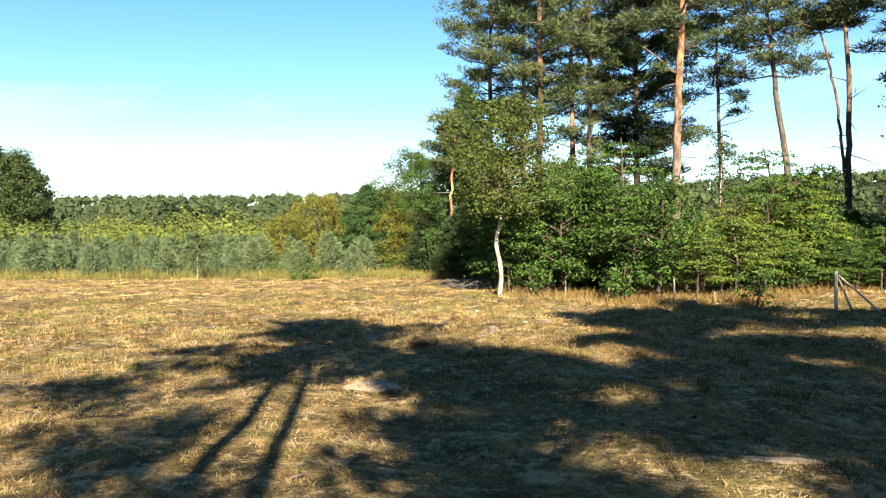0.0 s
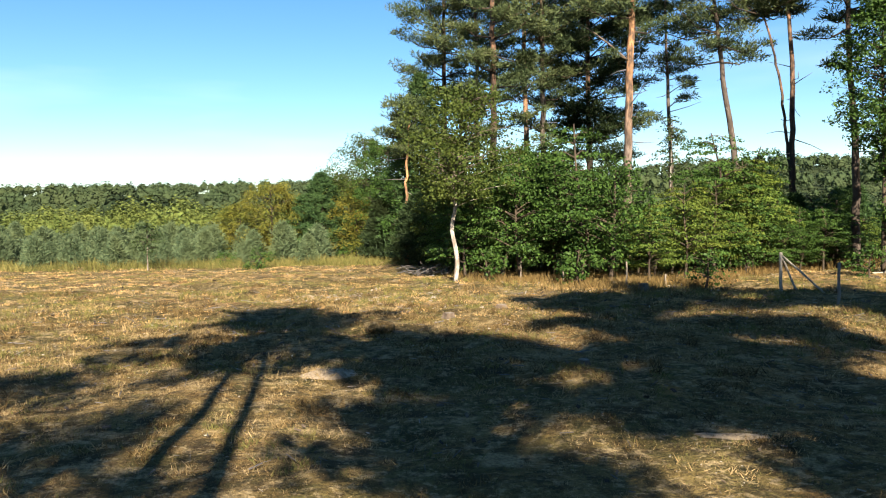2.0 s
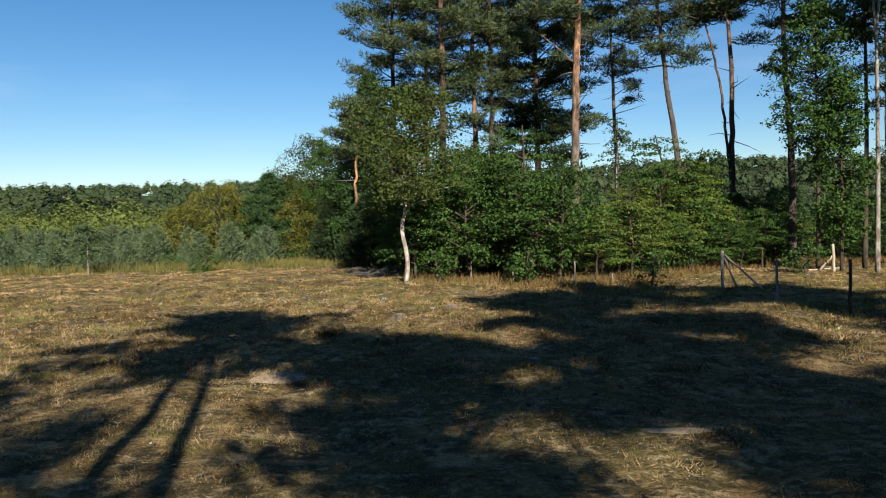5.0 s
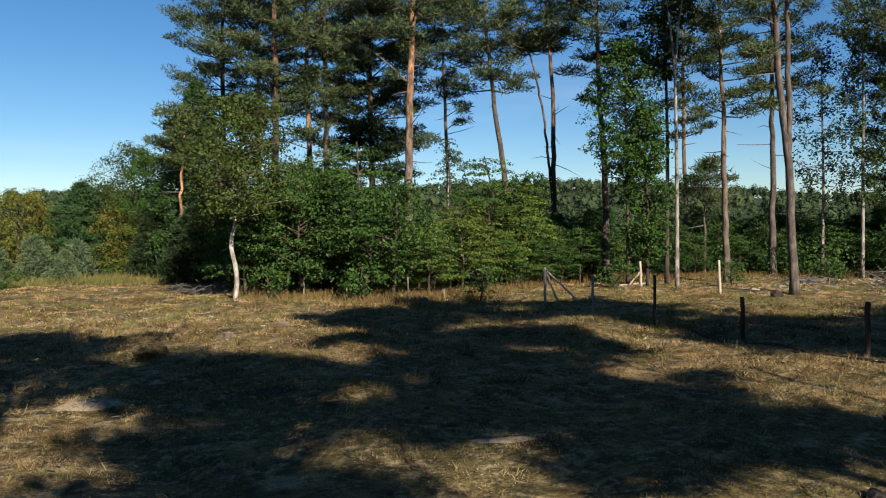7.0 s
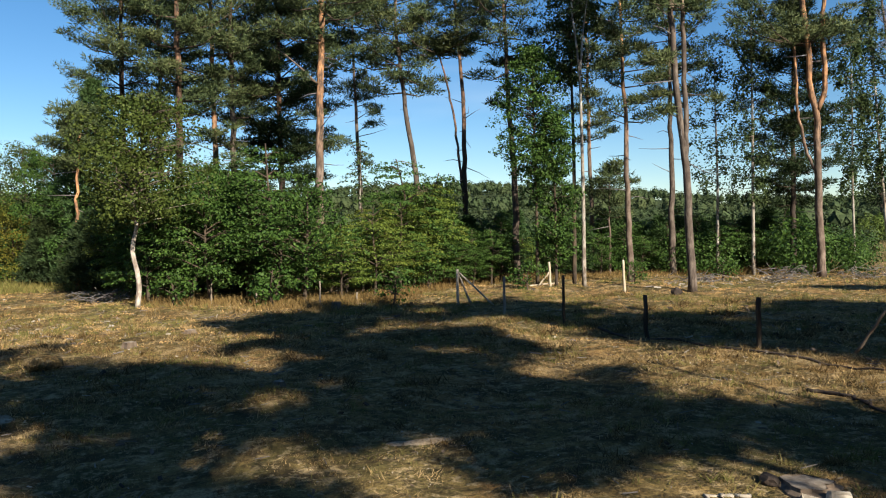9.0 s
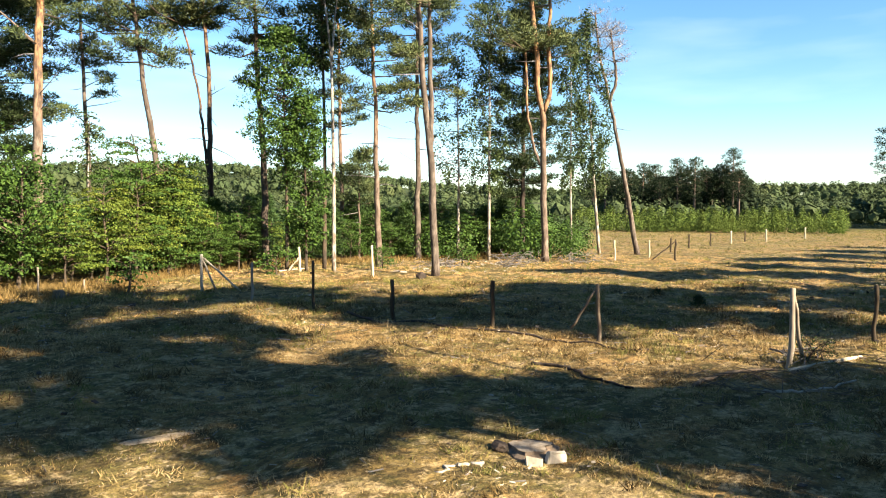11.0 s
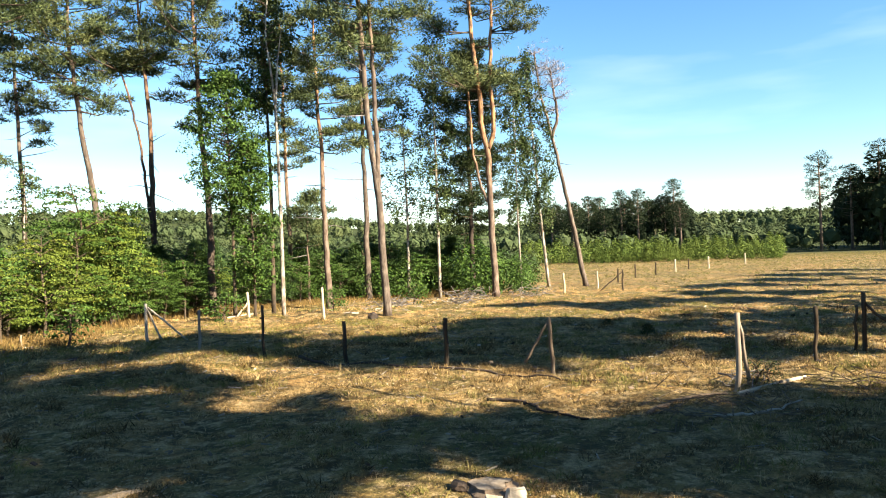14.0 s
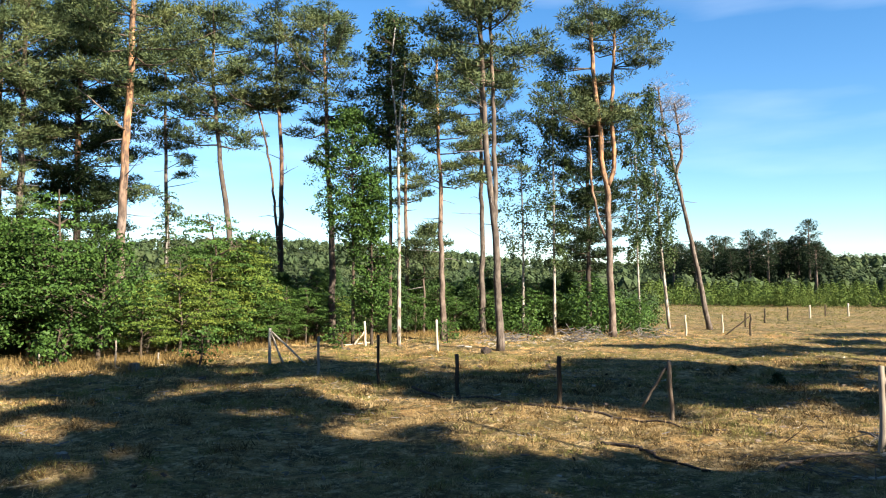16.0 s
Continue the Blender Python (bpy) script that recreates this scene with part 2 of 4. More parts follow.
                k2 = (k + 1) % sides
                q = first + i * sides
                faces.append((q + k, q + k2, q + sides + k2, q + sides + k))
        faces.append(tuple(first + k for k in reversed(range(sides))))
        faces.append(tuple(first + (len(path) - 1) * sides + k for k in range(sides)))
    me = bpy.data.meshes.new(name)
    me.from_pydata(verts, [], faces)
    me.polygons.foreach_set("use_smooth", [True] * len(me.polygons))
    me.materials.append(mat)
    return me


def part(name, me, parent, label=""):
    ob = new(name, me)
    ob.parent = parent
    return tagged(ob, label)


def branchwork(tubes, mat, sides, parent):
    """The fine boughs inside a crown, too many to tell apart."""
    tagged(part("branchwork", tubes_mesh("branchwork", tubes, mat, sides), parent), kind="stuff")


def thing(name, x, y, label, category, group="", z=None, turn=0.0, kind=""):
    ob = new(name)
    ob.empty_display_size = 0.3
    ob.matrix_basis = pose(x, y, ground_z(x, y) if z is None else z, 0, 0, turn)
    return tagged(ob, label, category, group, kind)


def resample(points, n):
    """n points evenly along a polyline, smoothed a little."""
    p = np.array(points, dtype=float)
    s = np.concatenate([[0], np.cumsum(np.linalg.norm(np.diff(p, axis=0), axis=1))])
    t = np.linspace(0, s[-1], n)
    q = np.stack([np.interp(t, s, p[:, i]) for i in range(3)], 1)
    q[1:-1] = 0.25 * q[:-2] + 0.5 * q[1:-1] + 0.25 * q[2:]
    return q


def unit(v):
    return v / np.maximum(np.linalg.norm(v, axis=-1, keepdims=True), 1e-6)


def needle_pads(rng, centres, radii, count, size=1.0, flat=0.36, thin=1.0):
    """Sprays of needles: thin triangles that point out and up from flattened pads."""
    c = np.repeat(centres, count, 0)
    r = np.repeat(radii, count)[:, None]
    d = unit(rng.normal(size=c.shape))
    p = c + d * r * rng.random((len(c), 1)) ** 0.4 * np.array([1, 1, flat])
    way = unit(d * np.array([1, 1, 0.5]) + rng.normal(size=c.shape) * 0.45 + np.array([0, 0, 0.45]))
    side = unit(np.cross(way, rng.normal(size=c.shape)))
    long = (0.09 + 0.10 * rng.random((len(c), 1))) * size
    wide = (0.012 + 0.011 * rng.random((len(c), 1))) * size * thin
    long = long / max(thin, 0.5)
    return np.stack([p - side * wide, p + side * wide, p + way * long], 1)


def leaf_sprays(rng, centres, reach, count, size, out=None, flat=0.05, droop=0.0):
    """Leafy sprays: small kite-shaped leaves lying along level fans."""
    n = len(centres) * count
    c = np.repeat(centres, count, 0)
    r = np.repeat(reach, count)[:, None]
    if out is None:
        out = unit(rng.normal(size=centres.shape) * np.array([1, 1, 0.05]))
    u = np.repeat(unit(out * np.array([1, 1, 0.25])), count, 0)
    v = unit(np.cross(u, np.array([0, 0, 1.0])))
    a, b = rng.random((n, 1)) * 1.5 - 0.6, rng.normal(size=(n, 1)) * 0.42
    p = c + u * a * r + v * b * r * (1.1 - 0.5 * np.abs(a)) + rng.normal(size=(n, 3)) * r * flat
    p[:, 2] -= (droop * r * (a ** 2 + b ** 2))[:, 0]
    nrm = unit(np.array([0, 0, 0.75]) + rng.normal(size=(n, 3)) * 0.5 + u * 0.4)
    way = unit(np.cross(nrm, rng.normal(size=(n, 3))))
    side = np.cross(nrm, way)
    s = size * (0.65 + 0.7 * rng.random((n, 1)))
    return np.stack([p - way * s * 0.55, p + side * s * 0.33, p + way * s * 0.55, p - side * s * 0.33], 1)


def leaf_clumps(rng, centres, reach, count, size, stretch):
    """Rounded clumps of small kite-shaped leaves, mostly facing outward and up."""
    n = len(centres) * count
    c = np.repeat(centres, count, 0)
    r = np.repeat(reach, count)[:, None]
    d = unit(rng.normal(size=(n, 3)))
    p = c + d * r * rng.random((n, 1)) ** 0.5 * np.array([1, 1, stretch])
    nrm = unit(d * 0.6 + rng.normal(size=(n, 3)) * 0.5 + np.array([0, 0, 0.45]))
    way = unit(np.cross(nrm, rng.normal(size=(n, 3))))
    side = np.cross(nrm, way)
    s = size * (0.6 + 0.8 * rng.random((n, 1)))
    return np.stack([p - way * s * 0.55, p + side * s * 0.33, p + way * s * 0.55, p - side * s * 0.33], 1)


# ---------------------------------------------------------------- ground
def smooth(a, b, v):
    t = np.clip((v - a) / (b - a), 0, 1)
    return t * t * (3 - 2 * t)


LUMPS = np.random.default_rng(5).normal(size=(300, 300))
LUMPS = (LUMPS + np.roll(LUMPS, 1, 0) + np.roll(LUMPS, 1, 1) + np.roll(LUMPS, (1, 1), (0, 1))) / 4


def lump(x, y):
    """Small tussocks and hollows, 0.4 m across."""
    u, v = np.clip((x + 50) / 0.4, 0, 297.9), np.clip((y + 25) / 0.4, 0, 297.9)
    i, j = u.astype(int), v.astype(int)
    p, q = u - i, v - j
    return LUMPS[i, j] * (1 - p) * (1 - q) + LUMPS[i + 1, j] * p * (1 - q) + LUMPS[i, j + 1] * (1 - p) * q + LUMPS[i + 1, j + 1] * p * q


def ground_z(x, y):
    """Height of the land: an almost level clearing, low wooded hills far off."""
    x, y = np.asarray(x, dtype=float), np.asarray(y, dtype=float)
    r = np.hypot(x, y)
    az = np.degrees(np.arctan2(x, y))
    hill = 21 + 4 * np.sin(np.radians(az * 3.1 + 40)) + 2.5 * np.sin(np.radians(az * 11)) + 14 * np.exp(-((az - 27) / 12) ** 2) + 6 * np.exp(-((az + 8) / 9) ** 2)
    z = smooth(170, 640, r) * hill
    near = 1 - smooth(60, 160, r)
    z = z + near * 0.05 * (np.sin(x * 0.9 + 1.3 * np.sin(y * 0.5)) * np.sin(y * 0.8 + 0.7) - 0.3)
    z = z + 0.085 * lump(x, y) * (1 - smooth(25, 60, r))
    return z if z.ndim else float(z)


def build_ground():
    u = np.linspace(-6.3, 6.3, 340)
    g = 8 * np.sinh(u)
    gx, gy = np.meshgrid(g + 6, g + 10, indexing="ij")
    z = ground_z(gx, gy)
    n = len(u)
    idx = np.arange(n * n).reshape(n, n)
    f = np.stack([idx[:-1, :-1], idx[1:, :-1], idx[1:, 1:], idx[:-1, 1:]], -1).reshape(-1, 4)
    me = bpy.data.meshes.new("ground")
    me.from_pydata(np.stack([gx, gy, z], -1).reshape(-1, 3).tolist(), [], f.tolist())
    me.polygons.foreach_set("use_smooth", [True] * len(me.polygons))
    me.materials.append(M_SOIL)
    tagged(new("ground", me), "dry straw-coloured clearing with moss and litter", "ground", kind="structure")


build_ground()


# ---------------------------------------------------------------- kinds of tree
def stem_at(stem, z):
    k = np.clip(np.searchsorted(stem[:, 2], z), 1, len(stem) - 1)
    a, b = stem[k - 1], stem[k]
    t = np.clip((z - a[2]) / max(b[2] - a[2], 1e-6), 0, 1)
    return a + (b - a) * t


def tall_pine(x, y, stems, crown, radius, thick, seed, bark_mat=None, needle_mat=None, branches=32, needles=90,
              dead=7, label="tall Scots pine with a bare orange trunk and a high crown", taper=0.7, group="tall pines", pad=0.43,
              needle_size=1.3, stem_ratio=0.66, name="pine_tree", flat=0.4, loose=(0.15, 0.08), point=0.0, even=(0.5, 0.65), tier=0.68, low=0):
    """A pine with one or more stems. stems: polylines from the foot, local; crown: heights between which it is leafy."""
    rng = np.random.default_rng(seed)
    tree = thing(name, x, y, label, "tree", group)
    bark_mat, needle_mat = bark_mat or M_BARK, needle_mat or M_NEEDLE
    lines = [resample(s, 26) for s in stems]
    for i, s in enumerate(lines):
        w = rng.normal(size=(len(s), 2)) * 0.02
        w[0] = w[-1] = 0
        s[:, :2] += w
    total = max(s[-1, 2] for s in lines)
    wide = []
    for i, s in enumerate(lines):
        foot = thick if i == 0 else thick * stem_ratio * (1.0 if i == 1 else 0.6)
        h0 = s[0, 2]
        wide.append([foot * (1 - taper * (q[2] - h0) / (total - h0 + 0.01)) * (1.25 if j == 0 and i == 0 else 1.0) for j, q in enumerate(s)])
    for i, s in enumerate(lines):
        part("trunk" if i == 0 else "stem", tubes_mesh("trunk", [list(zip(s, wide[i]))], bark_mat, 9), tree)
    limbs, bare, pads, sizes = [], [], [], []
    for k in range(branches):
        s = lines[k % len(lines)]
        f = (k + rng.random()) / branches
        z = crown[0] + (min(crown[1], s[-1, 2]) - crown[0]) * f
        if tier:
            z = min(crown[0] + (round((z - crown[0]) / tier) + 0.35 * math.sin(seed)) * tier + rng.normal() * 0.07, s[-1, 2] - 0.1)
        p0 = stem_at(s, z)
        a = k * 2.4 + rng.normal() * 0.5
        shape = 0.35 + 0.95 * math.sin(math.pi * min(1, (f * 0.82 + 0.14))) * (1 if f < 0.8 else (1.25 - f) / 0.45)
        length = radius * shape * (1 - f) ** point * (even[0] + even[1] * rng.random())
        rise = 0.05 + 0.55 * f + rng.normal() * 0.15
        d = np.array([math.cos(a), math.sin(a), rise])
        p1 = p0 + d * length * 0.5 + np.array([0, 0, -0.06 * length])
        p2 = p0 + d * length + np.array([0, 0, 0.12 * length])
        limbs.append([(p0, 0.045 * thick / 0.2 * (1.2 - 0.6 * f)), (p1, 0.024), (p2, 0.009)])
        many = 3 + int(length * 2.2)
        across = np.array([-math.sin(a), math.cos(a), 0])
        for j in range(many):
            t = 0.36 + 0.66 * (j + rng.random() * 0.8) / many
            c = p0 + (p2 - p0) * t + rng.normal(size=3) * np.array([loose[0], loose[0], loose[1]])
            if tier:
                c = c + across * rng.normal() * 0.24 * length * t
            pads.append(c)
            sizes.append(pad * (0.6 + 0.75 * rng.random()))
    # loose single sprays on thin limbs below the crown
    for k in range(low):
        s = lines[k % len(lines)]
        z = crown[0] * (0.58 + 0.4 * (k + rng.random()) / low)
        p0 = stem_at(s, min(z, s[-1, 2]))
        a = rng.random() * 6.283
        length = radius * (0.35 + 0.5 * rng.random())
        p2 = p0 + np.array([math.cos(a), math.sin(a), 0.1 + rng.normal() * 0.15]) * length
        limbs.append([(p0, 0.026), ((p0 + p2) / 2 + np.array([0, 0, 0.08]), 0.016), (p2, 0.006)])
        for j in range(3):
            pads.append(p0 + (p2 - p0) * (0.7 + 0.18 * j) + rng.normal(size=3) * np.array([0.2, 0.2, 0.08]))
            sizes.append(pad * (0.5 + 0.5 * rng.random()))
    for s in lines:
        top = s[-1]
        for j in range(4):
            pads.append(top + rng.normal(size=3) * np.array([0.35, 0.35, 0.3]))
            sizes.append(pad * 0.9)
    for k in range(dead):
        s = lines[0]
        z = crown[0] * (0.45 + 0.55 * (k + rng.random()) / max(dead, 1))
        p0 = stem_at(s, min(z, s[-1, 2]))
        a = rng.random() * 6.28
        length = 0.5 + 1.1 * rng.random()
        d = np.array([math.cos(a), math.sin(a), rng.normal() * 0.25])
        bare.append([(p0, 0.022), (p0 + d * length * 0.55 + rng.normal(size=3) * 0.06, 0.014), (p0 + d * length, 0.005)])
    branchwork(limbs, M_TWIG if needle_mat is not M_DEAD else M_DEAD, 5, tree)
    for tube in bare:
        part("dead_branch", tubes_mesh("dead_branch", [tube], M_DEAD, 4), tree, "bare grey dead side branch")
    part("crown", faces_mesh("crown", needle_pads(rng, np.array(pads), np.array(sizes), needles, needle_size, flat, 0.35 if needle_mat is M_DEAD else 1.0), needle_mat), tree)
    return tree


def leafy_tree(x, y, stem, crown, radius, thick, seed, bark_mat, leaf_mat, sprays=120, leaves=40, size=0.1, droop=0.2,
               label="young birch", forks=(), group="", name="birch_tree", offset=(0, 0), reach=0.42, hang=0.0, clump=0.0):
    """A broadleaf tree: stem (local polyline), forks (more stems) and sprays of leaves on thin limbs."""
    rng = np.random.default_rng(seed)
    tree = thing(name, x, y, label, "tree", group)
    lines = [resample(s, 22) for s in (stem, *forks)]
    for i, s in enumerate(lines):
        foot = thick if i == 0 else thick * 0.55
        r = [foot * (1 - 0.75 * k / (len(s) - 1)) for k in range(len(s))]
        part("trunk" if i == 0 else "stem", tubes_mesh("trunk", [list(zip(s, r))], bark_mat, 8), tree)
    limbs, cen, out = [], [], []
    for k in range(sprays):
        s = lines[k % len(lines)]
        f = (k + rng.random()) / sprays
        z = crown[0] + (crown[1] - crown[0]) * f
        p0 = stem_at(s, min(z, s[-1, 2]))
        a = rng.random() * 6.283
        shape = 0.3 + 0.9 * math.sin(math.pi * min(1, f * 0.85 + 0.12))
        length = radius * shape * math.sqrt(rng.random())
        p = p0 * np.array([1, 1, 0]) + np.array([offset[0] + math.cos(a) * length, offset[1] + math.sin(a) * length, z + rng.normal() * 0.1 - hang * length])
        cen.append(p)
        out.append([math.cos(a), math.sin(a), 0.1 - hang])
        if k % 2 == 0:
            start = stem_at(s, max(0.3, min(z - 0.35 * length, s[-1, 2])))
            limbs.append([(start, 0.018 + thick * 0.12), ((start + p) / 2 + np.array([0, 0, 0.08]), 0.012), (p, 0.004)])
    branchwork(limbs, M_TWIG if bark_mat is M_BIRCH else bark_mat, 4, tree)
    cen, out = np.array(cen), np.array(out)
    wide = reach * (0.6 + 0.8 * rng.random(len(cen)))
    if clump:
        leafage = leaf_clumps(rng, cen, wide, leaves, size, clump)
    else:
        leafage = leaf_sprays(rng, cen, wide, leaves, size, out, droop=droop)
    part("crown", faces_mesh("crown", leafage, leaf_mat), tree)
    return tree


def sapling(seed, height, radius, leaf_mat, sprays=62, leaves=34, size=0.098, low=0.2, clump=0.5):
    """A bushy beech sapling with level fans of leaves over a bare foot."""
    rng = np.random.default_rng(seed)
    wob = rng.normal(size=(3, 2)) * 0.12
    stem = [(0, 0, -0.1), (wob[0, 0], wob[0, 1], height * 0.35), (wob[1, 0], wob[1, 1], height * 0.7), (wob[2, 0], wob[2, 1], height)]
    return leafy_tree(0, 0, stem, (height * low, height * 0.98), radius, 0.035 + 0.006 * height, seed, M_TWIG, leaf_mat, sprays, leaves, size, 0.25,
                      "bushy young beech with level fans of green leaves" if leaf_mat is M_LEAF else "young beech with yellowing green leaves",
                      name="sapling", group="thicket saplings", reach=0.33 if clump else 0.42, clump=clump)


def young_conifer(seed, height, radius, mat, label, name, group, pads=46, needles=70, low=0.08, flat=0.5, size=1.0, pad=0.3):
    rng = np.random.default_rng(seed)
    tree = thing(name, 0, 0, label, "tree", group)
    part("trunk", tubes_mesh("trunk", [[((0, 0, -0.1), 0.02 + 0.016 * height), ((0.02, 0, height * 0.5), 0.012 * height), ((0, 0.01, height * 0.97), 0.008)]], M_TWIG, 6), tree)
    cen, rad, limbs = [], [], []
    for k in range(pads):
        f = (k + rng.random()) / pads
        z = height * (low + (1 - low) * f)
        a = k * 2.4 + rng.normal() * 0.3
        q = radius * (1 - f) ** 0.6 * (0.35 + 0.65 * rng.random())
        p = np.array([math.cos(a) * q, math.sin(a) * q, z + 0.1 * q])
        cen.append(p)
        rad.append(pad * (0.5 + 0.7 * (1 - f)) * (0.7 + 0.6 * rng.random()))
        if k % 3 == 0:
            limbs.append([((0, 0, max(z - 0.15, 0)), 0.015), (p, 0.005)])
    branchwork(limbs, M_TWIG, 4, tree)
    part("crown", faces_mesh("crown", needle_pads(rng, np.array(cen), np.array(rad), needles, size, flat), mat), tree)
    return tree


def place_copies(first, spots):
    """Puts the first thing and copies of it on the ground; spots: (x, y, scale)."""
    for i, (x, y, s) in enumerate(spots):
        turn = (i * 137.5) % 360
        m = pose(x, y, ground_z(x, y), 0, 0, turn) @ Matrix.Scale(s, 4)
        ob = first if i == 0 else copy_thing(first, Matrix())
        ob.matrix_basis = m


# ---------------------------------------------------------------- the row of tall trees
old_pine = tall_pine(9.05, 28.6, [[(0, 0, -0.1), (0.08, -0.02, 2.5), (0.2, -0.06, 7.4), (0.33, -0.1, 10.5), (0.3, -0.1, 12.5), (0.45, 0, 15.8)]],
          (9.6, 15.8), 2.4, 0.2, 11, branches=28, dead=9, low=3, taper=0.55, label="tall Scots pine with a thick sunlit orange trunk")
part("dead_branch", tubes_mesh("dead_branch", [[((0.2, -0.06, 8.2), 0.05), ((-0.43, 0.14, 8.85), 0.035), ((-1.05, 0.3, 9.4), 0.026), ((-1.6, 0.45, 9.8), 0.008)]], M_STUMP_BARK, 6), old_pine, "long bare brown dead limb")
tall_pine(12.9, 33.6, [[(0, 0, -0.1), (0, 0, 4), (-0.2, 0.1, 9), (-0.35, 0.1, 15)]], (9.0, 15), 2.0, 0.125, 12, M_BARK_GREY, branches=24, dead=16, low=5,
          label="slender Scots pine with many short dead branches")
tall_pine(14.4, 29.7, [[(0, 0, -0.1), (-0.1, 0, 3), (-0.42, 0.15, 5.7), (-0.8, 0.3, 8.9), (-1.05, 0.45, 11.9), (-1.0, 0.4, 14.2)]], (8.4, 14.2), 2.3, 0.165, 13,
          M_BARK_GREY, branches=32, dead=6, label="grey-barked Scots pine that leans")
tall_pine(16.1, 28.8, [[(0, 0, -0.1), (0, 0, 3), (-0.05, 0, 6.8), (-0.08, 0, 9.1), (-0.3, 0.15, 11.9), (-0.35, 0.2, 14.0)],
                       [(-0.05, 0.02, 3.6), (-0.14, 0.06, 4.4), (-0.42, 0.23, 7.5), (-0.88, 0.48, 10.0), (-1.05, 0.6, 10.4)]],
          (10.2, 14.0), 2.3, 0.15, 14, M_BARK_DARK, branches=24, dead=14, stem_ratio=0.45, label="dark-barked pine with a bare broken second stem")
tall_pine(17.5, 26.8, [[(0, 0, -0.1), (0, 0, 2.5), (-0.05, 0.03, 5), (-0.25, 0.15, 7.5), (-0.33, 0.2, 11.2), (-0.4, 0.25, 13.9)]], (9.0, 13.9), 2.1, 0.17, 15,
          M_BARK_BROWN, branches=26, dead=7, low=3, label="tall pine with a brown trunk behind young beeches")
tall_pine(21.27, 23.77, [[(0, 0, -0.1), (-0.1, 0.1, 6.7), (-0.2, 0.2, 10), (-0.25, 0.25, 12.8)]], (7.0, 12.8), 1.7, 0.145, 16, M_BARK, branches=20, dead=7,
          label="straight Scots pine with a reddish trunk")
tall_pine(25.77, 25.85, [[(0, 0, -0.1), (0, 0, 4.3), (-0.05, 0.05, 9.7), (-0.06, 0.06, 13.6)]], (8.2, 13.6), 1.7, 0.165, 17, M_BARK_GREY, branches=30, dead=6,
          label="straight grey-barked Scots pine")
tall_pine(19.54, 18.67, [[(0, 0, -0.1), (-0.07, 0.07, 2.9), (-0.17, 0.16, 5.0), (-0.34, 0.33, 7.0), (-0.47, 0.45, 10.0), (-0.56, 0.54, 13.6)],
                         [(-0.15, 0.14, 4.7), (-0.13, 0.12, 6.1), (-0.16, 0.16, 8.9), (-0.25, 0.24, 11.9), (-0.28, 0.27, 14.4)]],
          (10.2, 14.8), 2.1, 0.15, 18, M_BARK_GREY, branches=34, dead=9, low=6, taper=0.5, label="twin-stemmed Scots pine with a twisted fork")
tall_pine(28.9, 20.3, [[(0, 0, -0.1), (-0.08, 0.1, 4.2), (-0.1, 0.1, 6.9), (-0.1, 0.12, 7.3), (-0.3, 0.35, 8.0), (-0.3, 0.37, 9.9), (-0.44, 0.57, 12.1), (-0.5, 0.66, 13.8), (-0.55, 0.7, 15.3)],
                       [(-0.1, 0.1, 7.2), (0.06, -0.1, 7.8), (0.1, -0.14, 8.4), (0.02, -0.04, 10.7), (0.1, -0.16, 13.4), (0.15, -0.2, 15.2)],
                       [(-0.09, 0.1, 4.5), (-0.22, 0.3, 4.9), (-0.38, 0.5, 5.6), (-0.55, 0.72, 7.2), (-0.62, 0.82, 10.2)]],
          (12.2, 15.4), 2.4, 0.175, 19, M_BARK, branches=34, dead=5, taper=0.5, label="Scots pine with a lyre-shaped orange fork and a bare side stem")
tall_pine(6.8, 33.3, [[(0, 0, -0.1), (-0.05, 0, 3.2), (-0.1, 0, 15)]], (7.2, 15), 2.2, 0.18, 20, M_BARK_GREY, branches=30, dead=9, low=7, label="pale grey-barked Scots pine in the wood edge")
tall_pine(6.1, 33.8, [[(0, 0, -0.1), (-0.05, 0, 5), (-0.15, 0, 12), (-0.15, 0, 15.5)]], (7.4, 15.5), 2.4, 0.17, 21, M_BARK, branches=32, dead=8, low=8, label="Scots pine with a reddish trunk in the wood edge")
tall_pine(3.65, 31.1, [[(0, 0, -0.1), (0.25, 0, 2.5), (0.48, -0.05, 4.8), (0.5, -0.06, 11.5), (0.5, 0, 14.8)]], (7.0, 14.8), 2.4, 0.2, 22, M_BARK_DARK, branches=34, dead=8, low=8,
          label="dark-trunked Scots pine at the wood edge")
tall_pine(2.5, 37.9, [[(0, 0, -0.1), (0, 0, 8), (0.02, 0, 16.2)]], (7.6, 16.2), 2.9, 0.19, 23, M_BARK_DARK, branches=46, dead=6, low=6, label="broad-crowned dark pine at the wood edge")
tall_pine(3.95, 35.8, [[(0, 0, -0.1), (0, 0, 8.2), (0, 0, 15.6)]], (7.4, 15.6), 2.5, 0.16, 24, M_BARK_BROWN, branches=34, dead=6, low=6, label="Scots pine with a dark trunk that reddens higher up")
tall_pine(9.6, 35.8, [[(0, 0, -0.1), (-0.05, 0, 5.4), (-0.15, 0, 15.5)]], (4.4, 15.5), 2.6, 0.2, 25, M_BARK_DARK, M_NEEDLE_DARK, branches=96, dead=3, needles=130, pad=0.5,
          label="dark dense conifer with foliage low down its trunk")
tall_pine(23.3, 28.8, [[(0, 0, -0.1), (0, 0, 4), (-0.1, 0.08, 7.5), (-0.16, 0.12, 14)]], (6.5, 14), 1.3, 0.13, 26, M_BARK, branches=30, dead=4, label="slim Scots pine with an orange trunk")
